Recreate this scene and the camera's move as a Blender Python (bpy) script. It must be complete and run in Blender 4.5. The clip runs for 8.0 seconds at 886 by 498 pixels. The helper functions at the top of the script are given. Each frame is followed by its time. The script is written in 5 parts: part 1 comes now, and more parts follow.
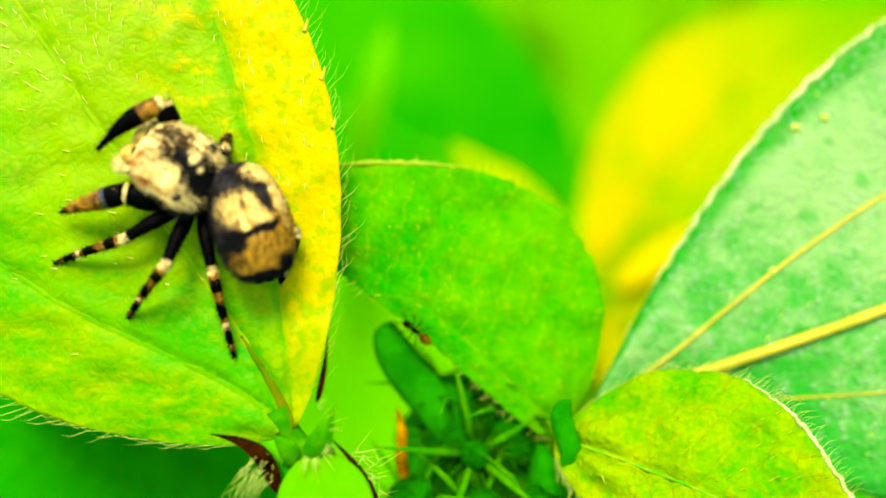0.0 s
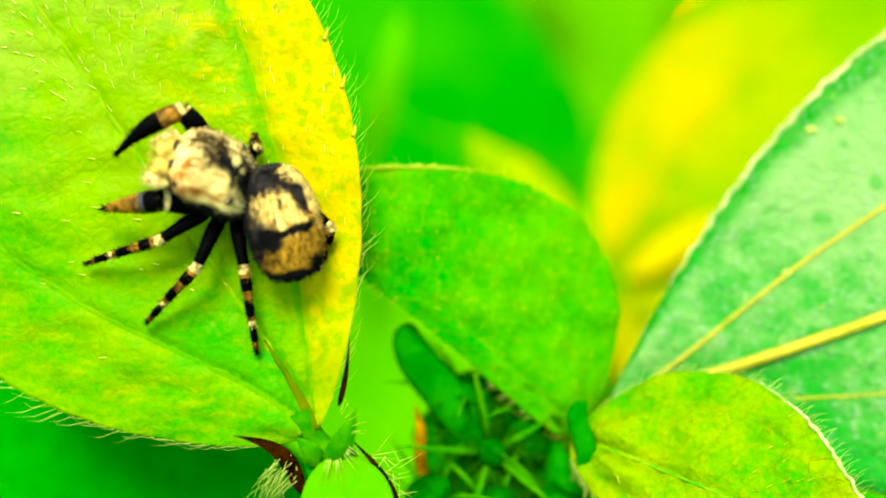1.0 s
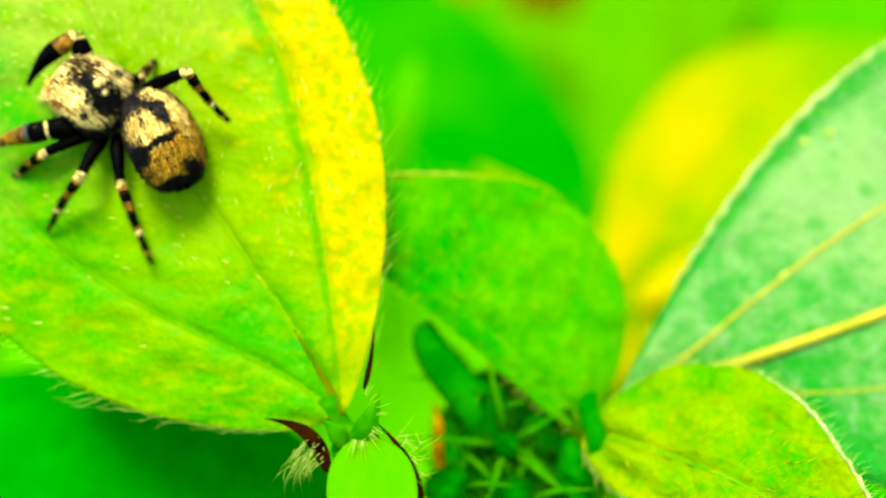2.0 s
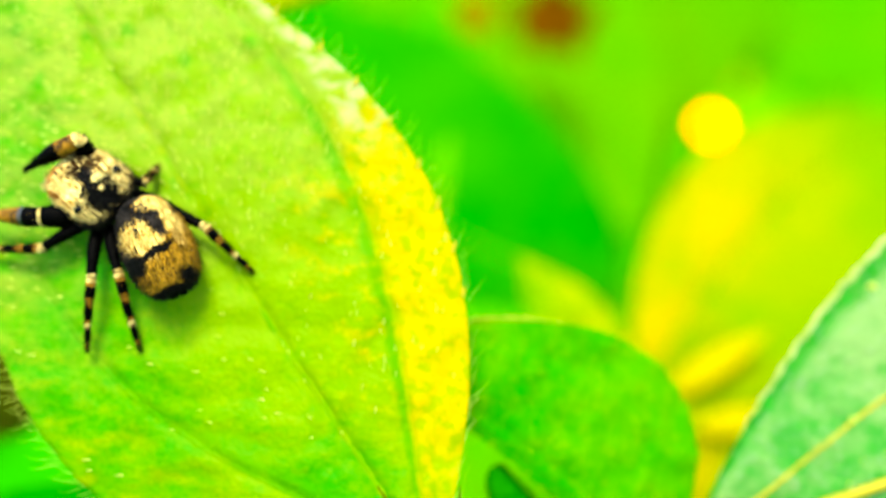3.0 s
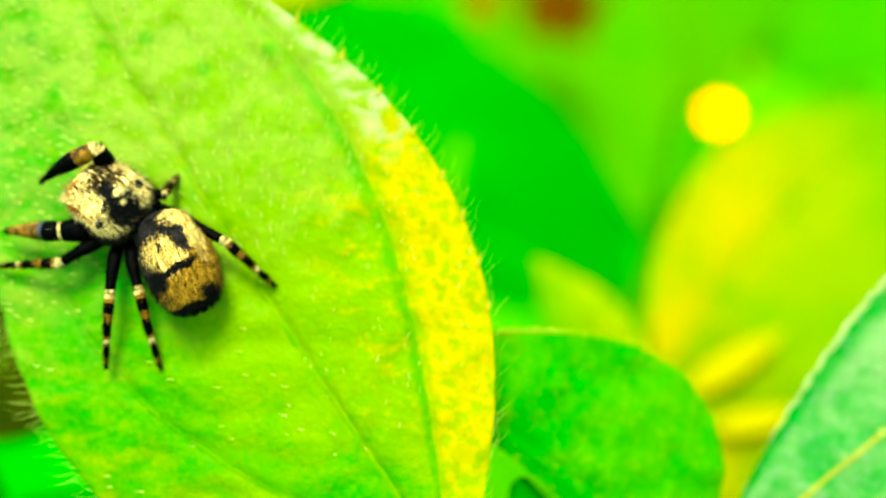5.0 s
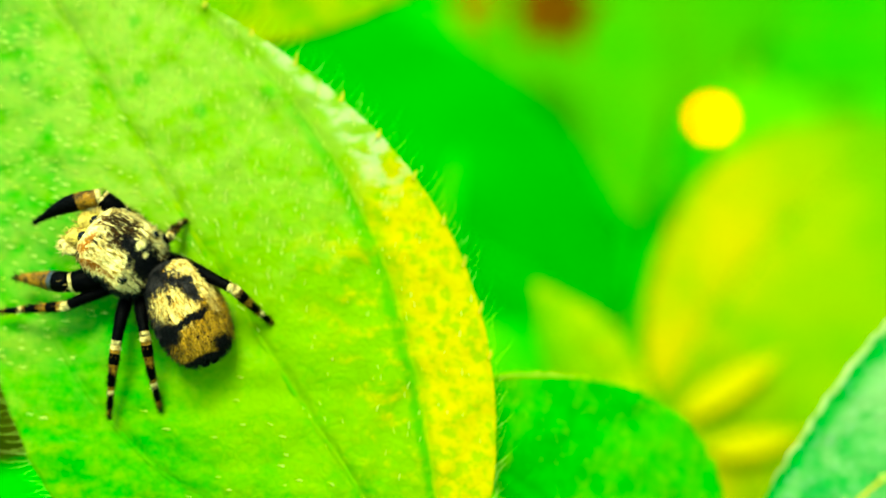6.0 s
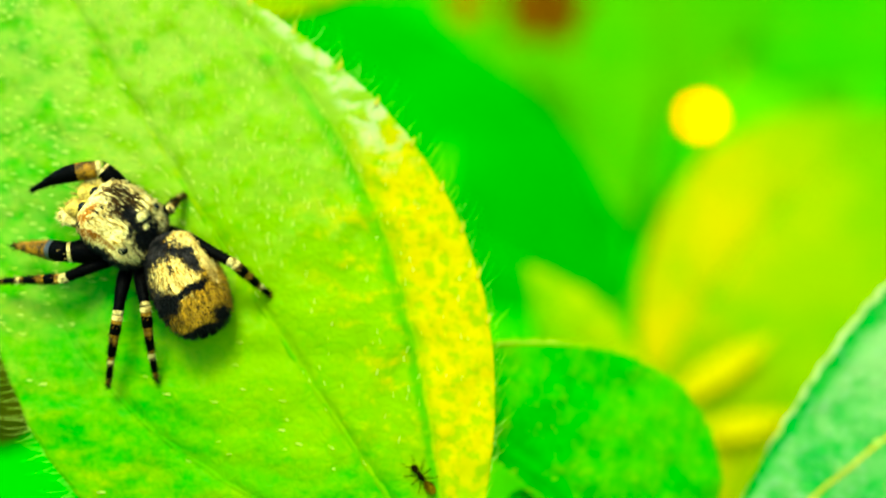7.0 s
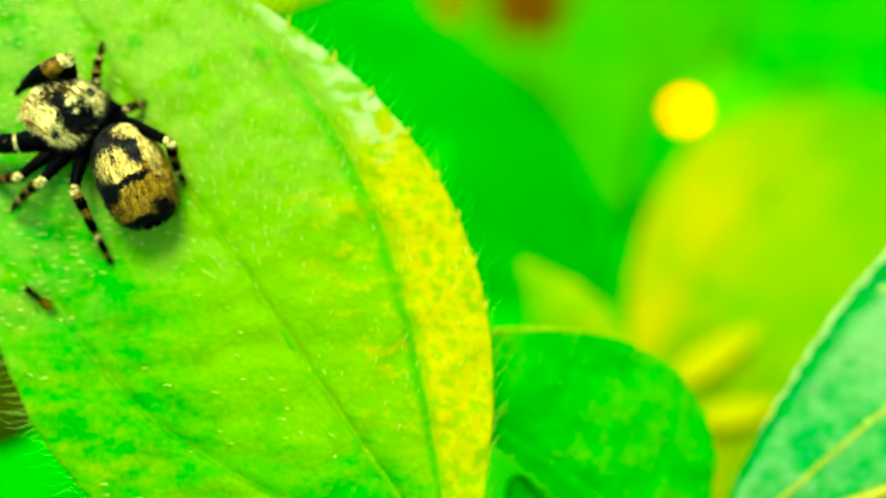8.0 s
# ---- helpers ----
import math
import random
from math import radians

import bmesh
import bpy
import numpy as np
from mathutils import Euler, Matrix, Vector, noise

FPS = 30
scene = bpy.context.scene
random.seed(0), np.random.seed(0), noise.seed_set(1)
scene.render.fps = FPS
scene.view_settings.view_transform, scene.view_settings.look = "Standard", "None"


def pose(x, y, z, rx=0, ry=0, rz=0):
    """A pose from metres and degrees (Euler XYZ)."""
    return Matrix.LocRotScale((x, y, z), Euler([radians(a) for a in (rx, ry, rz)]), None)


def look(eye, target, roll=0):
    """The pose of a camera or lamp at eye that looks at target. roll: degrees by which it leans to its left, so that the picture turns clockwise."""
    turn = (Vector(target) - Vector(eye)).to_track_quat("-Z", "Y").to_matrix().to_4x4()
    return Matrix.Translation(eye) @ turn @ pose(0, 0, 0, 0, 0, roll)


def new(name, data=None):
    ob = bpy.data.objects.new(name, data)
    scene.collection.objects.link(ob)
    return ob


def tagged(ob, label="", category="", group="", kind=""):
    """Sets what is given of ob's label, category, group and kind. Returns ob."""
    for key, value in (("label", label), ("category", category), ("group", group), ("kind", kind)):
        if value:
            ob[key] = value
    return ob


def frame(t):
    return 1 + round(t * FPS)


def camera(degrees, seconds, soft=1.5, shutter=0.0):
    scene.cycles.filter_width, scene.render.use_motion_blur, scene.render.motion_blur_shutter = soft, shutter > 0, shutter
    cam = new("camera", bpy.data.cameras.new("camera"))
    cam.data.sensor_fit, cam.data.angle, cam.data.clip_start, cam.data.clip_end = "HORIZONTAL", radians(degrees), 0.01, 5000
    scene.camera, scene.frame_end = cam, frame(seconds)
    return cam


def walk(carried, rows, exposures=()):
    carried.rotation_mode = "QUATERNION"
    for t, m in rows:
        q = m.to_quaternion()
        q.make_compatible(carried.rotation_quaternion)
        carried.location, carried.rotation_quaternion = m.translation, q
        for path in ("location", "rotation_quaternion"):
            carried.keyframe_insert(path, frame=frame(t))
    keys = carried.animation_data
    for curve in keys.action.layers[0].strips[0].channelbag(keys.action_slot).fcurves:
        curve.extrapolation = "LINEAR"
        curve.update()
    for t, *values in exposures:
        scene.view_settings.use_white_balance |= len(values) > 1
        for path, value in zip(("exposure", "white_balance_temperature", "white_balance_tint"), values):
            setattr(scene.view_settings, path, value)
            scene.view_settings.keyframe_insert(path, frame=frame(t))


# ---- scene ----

# ------------------------------------------------------------------ camera
# Plant space: x right, y ahead, z up as seen by the tilted lens, in millimetres. BASE sets it into the world.
BASE = pose(0, 0, 0.30, -40, 0, 0)
cam = camera(52.0, 8.0, soft=1.8, shutter=0.4)
cam.data.dof.use_dof = True
cam.data.dof.focus_distance = 0.03345
cam.data.dof.aperture_fstop = 17.5
CAM_ROWS = [
    (0.0, 0.00, 0.00, 0.00, 0.00, 0.00, 0.01),
    (0.2, -0.92, 0.14, -0.01, -1.24, 0.21, 0.03),
    (0.5, -0.68, -0.03, 1.25, -0.42, -1.59, -0.16),
    (1.0, -0.32, -0.56, 1.25, 0.64, -1.74, 0.02),
    (1.2, -0.09, -0.97, 0.12, 1.09, -0.22, 0.11),
    (2.3, -1.89, -3.27, -1.44, 0.87, 2.48, -0.08),
    (2.5, -3.06, -3.38, 1.68, 0.21, 1.21, -0.38),
    (3.0, -4.70, -3.56, 4.40, 0.19, 3.00, -0.67),
    (3.5, -4.49, -3.72, 5.95, 1.30, 1.77, -0.78),
    (4.0, -5.90, -3.11, 5.10, -0.71, 2.80, -0.72),
    (5.3, -5.54, -2.94, 5.69, 0.48, 1.87, -0.65),
    (5.5, -5.52, -2.93, 5.72, 0.38, 2.83, -0.69),
    (6.0, -6.06, -2.52, 7.70, -0.28, 1.65, -0.84),
    (6.5, -6.60, -2.40, 7.11, -1.16, 1.75, -0.73),
    (7.0, -6.39, -2.72, 6.12, -0.92, 1.96, -0.62),
    (7.5, -7.31, -2.82, 4.40, -2.42, 3.63, -0.07),
    (8.0, -6.79, -3.14, 5.64, -1.74, 1.95, 0.33),
]
PATH = [(t, BASE @ pose(x / 1000, y / 1000, z / 1000, 90 + p, r, w)) for t, x, y, z, w, p, r in CAM_ROWS]
walk(cam, PATH, exposures=[(0, 2.98, 7300, 2), (1, 2.96, 7300, -9), (2.5, 2.93, 7200, -8), (3, 2.95, 7200, -5), (3.5, 2.90, 7100, -23), (4, 2.89, 7100, -25), (5.5, 2.88, 7000, -25), (6, 2.80, 6900, -38), (6.5, 2.79, 6900, -38), (7.5, 2.81, 6850, -27), (8, 2.72, 6800, -46)])

# ------------------------------------------------------------------ light
SUN_TO = Vector((-0.06, -0.16, 0.98)).normalized()   # from the place towards the sun
world = bpy.data.worlds.new("sky")
scene.world = world
world.use_nodes = True
_n = world.node_tree.nodes
_sky = _n.new("ShaderNodeTexSky")
_sky.sky_type = "NISHITA"
_sky.sun_disc = False
_sky.sun_elevation = math.asin(SUN_TO.z)
_sky.sun_rotation = math.atan2(SUN_TO.x, SUN_TO.y)
_n["Background"].inputs["Strength"].default_value = 0.15
world.node_tree.links.new(_sky.outputs[0], _n["Background"].inputs[0])
_sun = bpy.data.lights.new("sun", "SUN")
_sun.energy, _sun.angle, _sun.color = 2.4, radians(22), (1.0, 0.93, 0.80)
sun = new("sun", _sun)
sun.matrix_world = look(SUN_TO * 5, (0, 0, 0))


# ------------------------------------------------------------------ materials
def material(name):
    m = bpy.data.materials.new(name)
    m.use_nodes = True
    return m, m.node_tree.nodes, m.node_tree.links


def node(nt, kind, ins=None, **props):
    n = nt.nodes.new(kind)
    for k, v in props.items():
        if k == "operation":
            n.operation = v
        elif k == "blend_type":
            n.blend_type = v
        elif k == "data_type":
            n.data_type = v
        elif k == "feature":
            n.feature = v
        elif k == "clamp":
            n.use_clamp = v
        elif k == "interp":
            n.interpolation_type = v
    for k, v in (ins or {}).items():
        if isinstance(v, bpy.types.NodeSocket):
            nt.links.new(v, n.inputs[k])
        else:
            n.inputs[k].default_value = v
    return n


def fmath(nt, op, a, b=0.0, clamp=False):
    return node(nt, "ShaderNodeMath", {0: a, 1: b}, operation=op, clamp=clamp).outputs[0]


def smooth(nt, x, lo, hi, a=0.0, b=1.0):
    return node(nt, "ShaderNodeMapRange", {"Value": x, "From Min": lo, "From Max": hi, "To Min": a, "To Max": b}, interp="SMOOTHSTEP").outputs[0]


def mix(nt, f, a, b, how="MIX"):
    n = nt.nodes.new("ShaderNodeMix")
    n.data_type, n.blend_type = "RGBA", how
    for i, v in ((0, f), (6, a), (7, b)):
        if isinstance(v, bpy.types.NodeSocket):
            nt.links.new(v, n.inputs[i])
        else:
            n.inputs[i].default_value = (*v, 1) if i else v
    return n.outputs[2]


def coords_mm(nt):
    tc = nt.nodes.new("ShaderNodeTexCoord")
    return node(nt, "ShaderNodeVectorMath", {0: tc.outputs["Object"], 1: (1000, 1000, 1000)}, operation="MULTIPLY").outputs[0]


def noise_of(nt, vec, scale, detail=3.0, rough=0.55):
    return node(nt, "ShaderNodeTexNoise", {"Vector": vec, "Scale": scale, "Detail": detail, "Roughness": rough}).outputs[0]


def leaf_material(name, deep, fresh, edge, vein, fine=1.0, edge_from=0.62, edge_amount=1.0, translucent=0.25,
                  bump=0.25, gloss=0.0, rough=0.7, ribs=14.0, spots=0.0, dots=0.0, edge_side=1.0, lean=0.0, rise=0.0, edge_u=(0.58, 0.40), edge_soft=0.2, edge_rough=0.75):
    """Leaf tissue: mottled between deep and fresh, an edge tone along the margin, paler veins, quilted relief."""
    m, ns, ls = material(name)
    nt = m.node_tree
    mm = coords_mm(nt)
    uv = ns.new("ShaderNodeUVMap").outputs[0]
    sep = node(nt, "ShaderNodeSeparateXYZ", {0: uv})
    u, v = sep.outputs[0], sep.outputs[1]
    side = fmath(nt, "MULTIPLY", fmath(nt, "SUBTRACT", fmath(nt, "MULTIPLY", v, 2.0), 1.0), edge_side)
    av = fmath(nt, "ABSOLUTE", side)
    big = noise_of(nt, mm, 0.22 * fine, 2)
    mid = noise_of(nt, mm, 0.9 * fine, 3)
    tiny = noise_of(nt, mm, 4.5 * fine, 4, 0.65)
    cell = node(nt, "ShaderNodeTexVoronoi", {"Vector": mm, "Scale": 1.5 * fine}, feature="DISTANCE_TO_EDGE").outputs[0]
    blend = fmath(nt, "ADD", fmath(nt, "MULTIPLY", big, 0.9), fmath(nt, "MULTIPLY", mid, 0.8))
    blend = fmath(nt, "ADD", blend, fmath(nt, "MULTIPLY", tiny, 0.7))
    blend = fmath(nt, "ADD", blend, fmath(nt, "MULTIPLY", side, lean))
    if rise:
        # yellower away from the stalk
        blend = fmath(nt, "ADD", blend, smooth(nt, u, 0.02, 0.42, -rise, rise * 0.5))
    f = smooth(nt, blend, 0.85, 1.55)
    col = mix(nt, f, deep, fresh)
    # edge tone, uneven
    wob = fmath(nt, "ADD", side, fmath(nt, "MULTIPLY", fmath(nt, "SUBTRACT", mid, 0.5), 0.12))
    em = smooth(nt, wob, edge_from, edge_from + edge_soft)
    along = smooth(nt, fmath(nt, "ADD", u, fmath(nt, "MULTIPLY", fmath(nt, "SUBTRACT", big, 0.5), 0.25)), edge_u[0], edge_u[1])
    em = fmath(nt, "MULTIPLY", fmath(nt, "MULTIPLY", em, along), edge_amount)
    em = fmath(nt, "MULTIPLY", em, smooth(nt, fmath(nt, "ADD", fmath(nt, "MULTIPLY", tiny, 0.6), fmath(nt, "MULTIPLY", mid, 0.4)), 0.36, 0.58, 1.0 - edge_rough, 1.0))
    col = mix(nt, em, col, edge)
    # cross veins between the long ones
    ph = fmath(nt, "ADD", fmath(nt, "MULTIPLY", u, ribs), fmath(nt, "ADD", fmath(nt, "MULTIPLY", av, -1.6), fmath(nt, "MULTIPLY", mid, 1.2)))
    saw = fmath(nt, "ABSOLUTE", fmath(nt, "SUBTRACT", fmath(nt, "FRACT", ph), 0.5))
    cross = smooth(nt, saw, 0.045, 0.0)
    cross = fmath(nt, "MULTIPLY", cross, smooth(nt, u, 0.15, 0.40))
    net = smooth(nt, cell, 0.06, 0.0)
    vm = fmath(nt, "MAXIMUM", fmath(nt, "MULTIPLY", cross, 0.18), fmath(nt, "MULTIPLY", net, 0.06))
    col = mix(nt, vm, col, vein)
    dot = None
    if dots:
        # small raised hair bases
        near = node(nt, "ShaderNodeTexVoronoi", {"Vector": mm, "Scale": 2.3}, feature="F1").outputs[0]
        dot = smooth(nt, near, 0.42, 0.08)
        show = fmath(nt, "MULTIPLY", dot, smooth(nt, mid, 0.35, 0.6, 0.15, 1.0))
        col = mix(nt, fmath(nt, "MULTIPLY", show, dots), col, vein)
    if spots:
        sp = smooth(nt, noise_of(nt, mm, 0.8, 1), 0.66, 0.72)
        col = mix(nt, fmath(nt, "MULTIPLY", sp, spots), col, deep)
    h = fmath(nt, "ADD", fmath(nt, "MULTIPLY", smooth(nt, cell, 0.0, 0.35), 0.22), fmath(nt, "ADD", fmath(nt, "MULTIPLY", tiny, 0.6), fmath(nt, "MULTIPLY", cross, -0.3)))
    if dots:
        h = fmath(nt, "ADD", h, fmath(nt, "MULTIPLY", dot, 0.35))
    h = fmath(nt, "ADD", h, fmath(nt, "MULTIPLY", mid, 0.9))
    bmp = node(nt, "ShaderNodeBump", {"Height": h, "Strength": bump, "Distance": 0.0003})
    bs = ns["Principled BSDF"]
    ls.new(col, bs.inputs["Base Color"])
    ls.new(bmp.outputs[0], bs.inputs["Normal"])
    bs.inputs["Roughness"].default_value = rough
    bs.inputs["Specular IOR Level"].default_value = gloss
    tr = node(nt, "ShaderNodeBsdfTranslucent", {"Color": col})
    ms = node(nt, "ShaderNodeMixShader", {0: translucent, 1: bs.outputs[0], 2: tr.outputs[0]})
    ls.new(ms.outputs[0], ns["Material Output"].inputs[0])
    return m


def plain_material(name, a, b, scale=2.0, rough=0.6, gloss=0.3, bump=0.3, translucent=0.0, metal=0.0):
    m, ns, ls = material(name)
    nt = m.node_tree
    mm = coords_mm(nt)
    n1, n2 = noise_of(nt, mm, scale, 3), noise_of(nt, mm, scale * 5, 3)
    f = smooth(nt, fmath(nt, "ADD", fmath(nt, "MULTIPLY", n1, 0.65), fmath(nt, "MULTIPLY", n2, 0.35)), 0.35, 0.65)
    col = mix(nt, f, a, b)
    bs = ns["Principled BSDF"]
    ls.new(col, bs.inputs["Base Color"])
    bs.inputs["Roughness"].default_value = rough
    bs.inputs["Specular IOR Level"].default_value = gloss
    bs.inputs["Metallic"].default_value = metal
    bmp = node(nt, "ShaderNodeBump", {"Height": n2, "Strength": bump, "Distance": 0.0001})
    ls.new(bmp.outputs[0], bs.inputs["Normal"])
    if translucent:
        tr = node(nt, "ShaderNodeBsdfTranslucent", {"Color": col})
        ms = node(nt, "ShaderNodeMixShader", {0: translucent, 1: bs.outputs[0], 2: tr.outputs[0]})
        ls.new(ms.outputs[0], ns["Material Output"].inputs[0])
    return m


def hairy_leaf_material(deep, fresh, yellow, pale_sheen, vein):
    """The spider's leaf: green near the stalk and on its left half, yellower ahead, pitted towards the tip with a pale
    sheen painted in, with a granular yellow strip between the right-hand vein and the margin, the sunlit fold put into
    the colour."""
    m, ns, ls = material("hairy_leaf")
    nt = m.node_tree
    mm = coords_mm(nt)
    sep = node(nt, "ShaderNodeSeparateXYZ", {0: ns.new("ShaderNodeUVMap").outputs[0]})
    u = sep.outputs[0]
    side = fmath(nt, "SUBTRACT", fmath(nt, "MULTIPLY", sep.outputs[1], 2.0), 1.0)
    big, mid = noise_of(nt, mm, 0.22, 2), noise_of(nt, mm, 0.9, 3)
    tiny, grit = noise_of(nt, mm, 3.6, 4, 0.65), noise_of(nt, mm, 2.2, 2, 0.5)
    # streaks drawn out along the blade
    lay = node(nt, "ShaderNodeMapping", {"Vector": mm, "Rotation": (0, 0.9, 0), "Scale": (0.5, 1.0, 1.6)})
    streak = noise_of(nt, lay.outputs[0], 1.1, 3, 0.6)
    cell = node(nt, "ShaderNodeTexVoronoi", {"Vector": node(nt, "ShaderNodeVectorMath", {0: mm, 1: node(nt, "ShaderNodeTexNoise", {"Vector": mm, "Scale": 1.2}).outputs[1]}, operation="ADD").outputs[0], "Scale": 2.3}, feature="DISTANCE_TO_EDGE").outputs[0]
    soft = fmath(nt, "MULTIPLY", fmath(nt, "SUBTRACT", mid, 0.5), 0.07)
    # distances from the three long veins
    right = fmath(nt, "ADD", fmath(nt, "SUBTRACT", side, fmath(nt, "ADD", fmath(nt, "MULTIPLY", u, 0.70), 0.39)), soft)
    lc = fmath(nt, "MULTIPLY", fmath(nt, "SUBTRACT", fmath(nt, "EXPONENT", fmath(nt, "DIVIDE", u, -0.27)), 1.0), 0.85)
    left = fmath(nt, "ADD", fmath(nt, "SUBTRACT", side, lc), soft)
    # tissue
    warm = fmath(nt, "ADD", fmath(nt, "MULTIPLY", big, 0.7), fmath(nt, "ADD", fmath(nt, "MULTIPLY", streak, 0.8), fmath(nt, "MULTIPLY", tiny, 0.6)))
    warm = fmath(nt, "ADD", warm, smooth(nt, u, 0.03, 0.36, -0.02, 0.26))
    # greener towards the left margin further up
    warm = fmath(nt, "SUBTRACT", warm, fmath(nt, "MULTIPLY", smooth(nt, side, -0.08, -0.55), smooth(nt, u, 0.20, 0.36, 0.0, 0.33)))
    warm = fmath(nt, "ADD", warm, smooth(nt, side, -0.35, 0.50, -0.04, 0.20))
    inner = fmath(nt, "MULTIPLY", smooth(nt, left, 0.0, 0.06), smooth(nt, fmath(nt, "ADD", side, soft), 0.42, 0.10))
    warm = fmath(nt, "SUBTRACT", warm, fmath(nt, "MULTIPLY", inner, smooth(nt, u, 0.34, 0.08, 0.0, 0.32)))
    col = mix(nt, smooth(nt, warm, 0.66, 1.36), deep, fresh)
    # the left outer field stays yellowish in patches
    col = mix(nt, fmath(nt, "MULTIPLY", smooth(nt, left, -0.04, -0.20), smooth(nt, fmath(nt, "ADD", streak, fmath(nt, "MULTIPLY", mid, 0.5)), 0.72, 0.98, 0.0, 0.34)), col, mix(nt, 0.45, fresh, yellow))
    # pale sheen painted in towards the tip, pitted
    pale = fmath(nt, "MULTIPLY", smooth(nt, fmath(nt, "ADD", u, fmath(nt, "MULTIPLY", big, 0.35)), 0.50, 0.86), smooth(nt, fmath(nt, "ADD", mid, fmath(nt, "MULTIPLY", streak, 0.6)), 0.62, 0.92, 0.06, 0.52))
    col = mix(nt, pale, col, pale_sheen)
    far = node(nt, "ShaderNodeTexVoronoi", {"Vector": mm, "Scale": 0.52}, feature="F1").outputs[0]
    pit = fmath(nt, "MULTIPLY", smooth(nt, fmath(nt, "ADD", far, fmath(nt, "MULTIPLY", tiny, 0.15)), 0.31, 0.17), smooth(nt, u, 0.36, 0.52))
    col = mix(nt, fmath(nt, "MULTIPLY", pit, 0.5), col, deep)
    # yellow strip, grainy with green: sunlit margin fold as colour; pale and wrinkled higher up
    strip = smooth(nt, right, -0.015, 0.03)
    reach = smooth(nt, fmath(nt, "ADD", u, fmath(nt, "MULTIPLY", fmath(nt, "SUBTRACT", big, 0.5), 0.2)), 0.56, 0.40)
    grain = smooth(nt, fmath(nt, "ADD", grit, fmath(nt, "MULTIPLY", tiny, 0.35)), 0.52, 0.76, 0.30, 1.0)
    body = fmath(nt, "MULTIPLY", smooth(nt, right, -0.05, 0.10), smooth(nt, fmath(nt, "ADD", u, soft), 0.02, 0.16, 0.35, 1.0))
    # yellow flecks spill over the vein into the blade
    spill = fmath(nt, "MULTIPLY", smooth(nt, right, -0.60, -0.02, 0.0, 0.75), smooth(nt, fmath(nt, "ADD", fmath(nt, "MULTIPLY", streak, 0.8), fmath(nt, "MULTIPLY", grit, 0.5)), 0.62, 0.82))
    spill = fmath(nt, "MULTIPLY", spill, smooth(nt, u, 0.12, 0.24))
    col = mix(nt, fmath(nt, "MULTIPLY", fmath(nt, "MAXIMUM", fmath(nt, "MULTIPLY", body, grain), spill), reach), col, yellow)
    # pale wrinkled band: sky sheen on the folded margin, put into the colour
    welt = fmath(nt, "MULTIPLY", fmath(nt, "MULTIPLY", smooth(nt, right, 0.06, 0.13), smooth(nt, u, 0.42, 0.50)), smooth(nt, fmath(nt, "ADD", fmath(nt, "MULTIPLY", mid, 0.6), fmath(nt, "MULTIPLY", noise_of(nt, lay.outputs[0], 1.6, 2), 0.9)), 0.66, 0.82))
    col = mix(nt, fmath(nt, "MULTIPLY", welt, 0.85), col, (0.19, 0.215, 0.075))
    # furrows beside the veins, their shade painted as deep green
    rf = fmath(nt, "MULTIPLY", smooth(nt, right, -0.08, -0.03), smooth(nt, right, 0.015, -0.01))
    lf = fmath(nt, "MULTIPLY", smooth(nt, left, 0.20, 0.03), smooth(nt, left, -0.02, 0.01))
    lf = fmath(nt, "MULTIPLY", fmath(nt, "MULTIPLY", lf, smooth(nt, u, 0.42, 0.16)), smooth(nt, u, 0.02, 0.08))
    furrow = fmath(nt, "MULTIPLY", fmath(nt, "MAXIMUM", fmath(nt, "MULTIPLY", rf, smooth(nt, u, 0.75, 0.45)), lf), smooth(nt, mid, 0.30, 0.52, 0.35, 1.0))
    col = mix(nt, fmath(nt, "MULTIPLY", furrow, 0.75), col, tuple(0.75 * a + 0.25 * b for a, b in zip(deep, fresh)))
    # fine net and raised hair bases
    near = node(nt, "ShaderNodeTexVoronoi", {"Vector": mm, "Scale": 2.1}, feature="F1").outputs[0]
    dot = smooth(nt, near, 0.40, 0.10)
    col = mix(nt, fmath(nt, "MULTIPLY", fmath(nt, "MULTIPLY", dot, smooth(nt, mid, 0.35, 0.6, 0.15, 1.0)), smooth(nt, side, -0.4, 0.0, 0.05, 0.16)), col, vein)
    # creases between the bumps tinted deep green, as shade in the relief
    col = mix(nt, fmath(nt, "MULTIPLY", smooth(nt, cell, 0.10, 0.0), fmath(nt, "MULTIPLY", smooth(nt, grit, 0.42, 0.62, 0.05, 0.32), fmath(nt, "SUBTRACT", 1.0, fmath(nt, "MULTIPLY", strip, 0.85)))), col, deep)
    h = fmath(nt, "ADD", fmath(nt, "MULTIPLY", smooth(nt, cell, 0.0, 0.32), fmath(nt, "MULTIPLY", fmath(nt, "SUBTRACT", 1.0, fmath(nt, "MULTIPLY", strip, 0.8)), 0.5)), fmath(nt, "ADD", fmath(nt, "MULTIPLY", tiny, 0.7), fmath(nt, "MULTIPLY", dot, 0.45)))
    h = fmath(nt, "ADD", h, fmath(nt, "ADD", fmath(nt, "ADD", fmath(nt, "MULTIPLY", mid, 0.9), fmath(nt, "MULTIPLY", streak, 0.7)), fmath(nt, "MULTIPLY", grit, fmath(nt, "MULTIPLY", strip, 0.5))))
    bmp = node(nt, "ShaderNodeBump", {"Height": h, "Strength": 0.21, "Distance": 0.0003})
    bs = ns["Principled BSDF"]
    ls.new(col, bs.inputs["Base Color"])
    ls.new(bmp.outputs[0], bs.inputs["Normal"])
    bs.inputs["Roughness"].default_value = 0.5
    bs.inputs["Specular IOR Level"].default_value = 0.02
    tr = node(nt, "ShaderNodeBsdfTranslucent", {"Color": col})
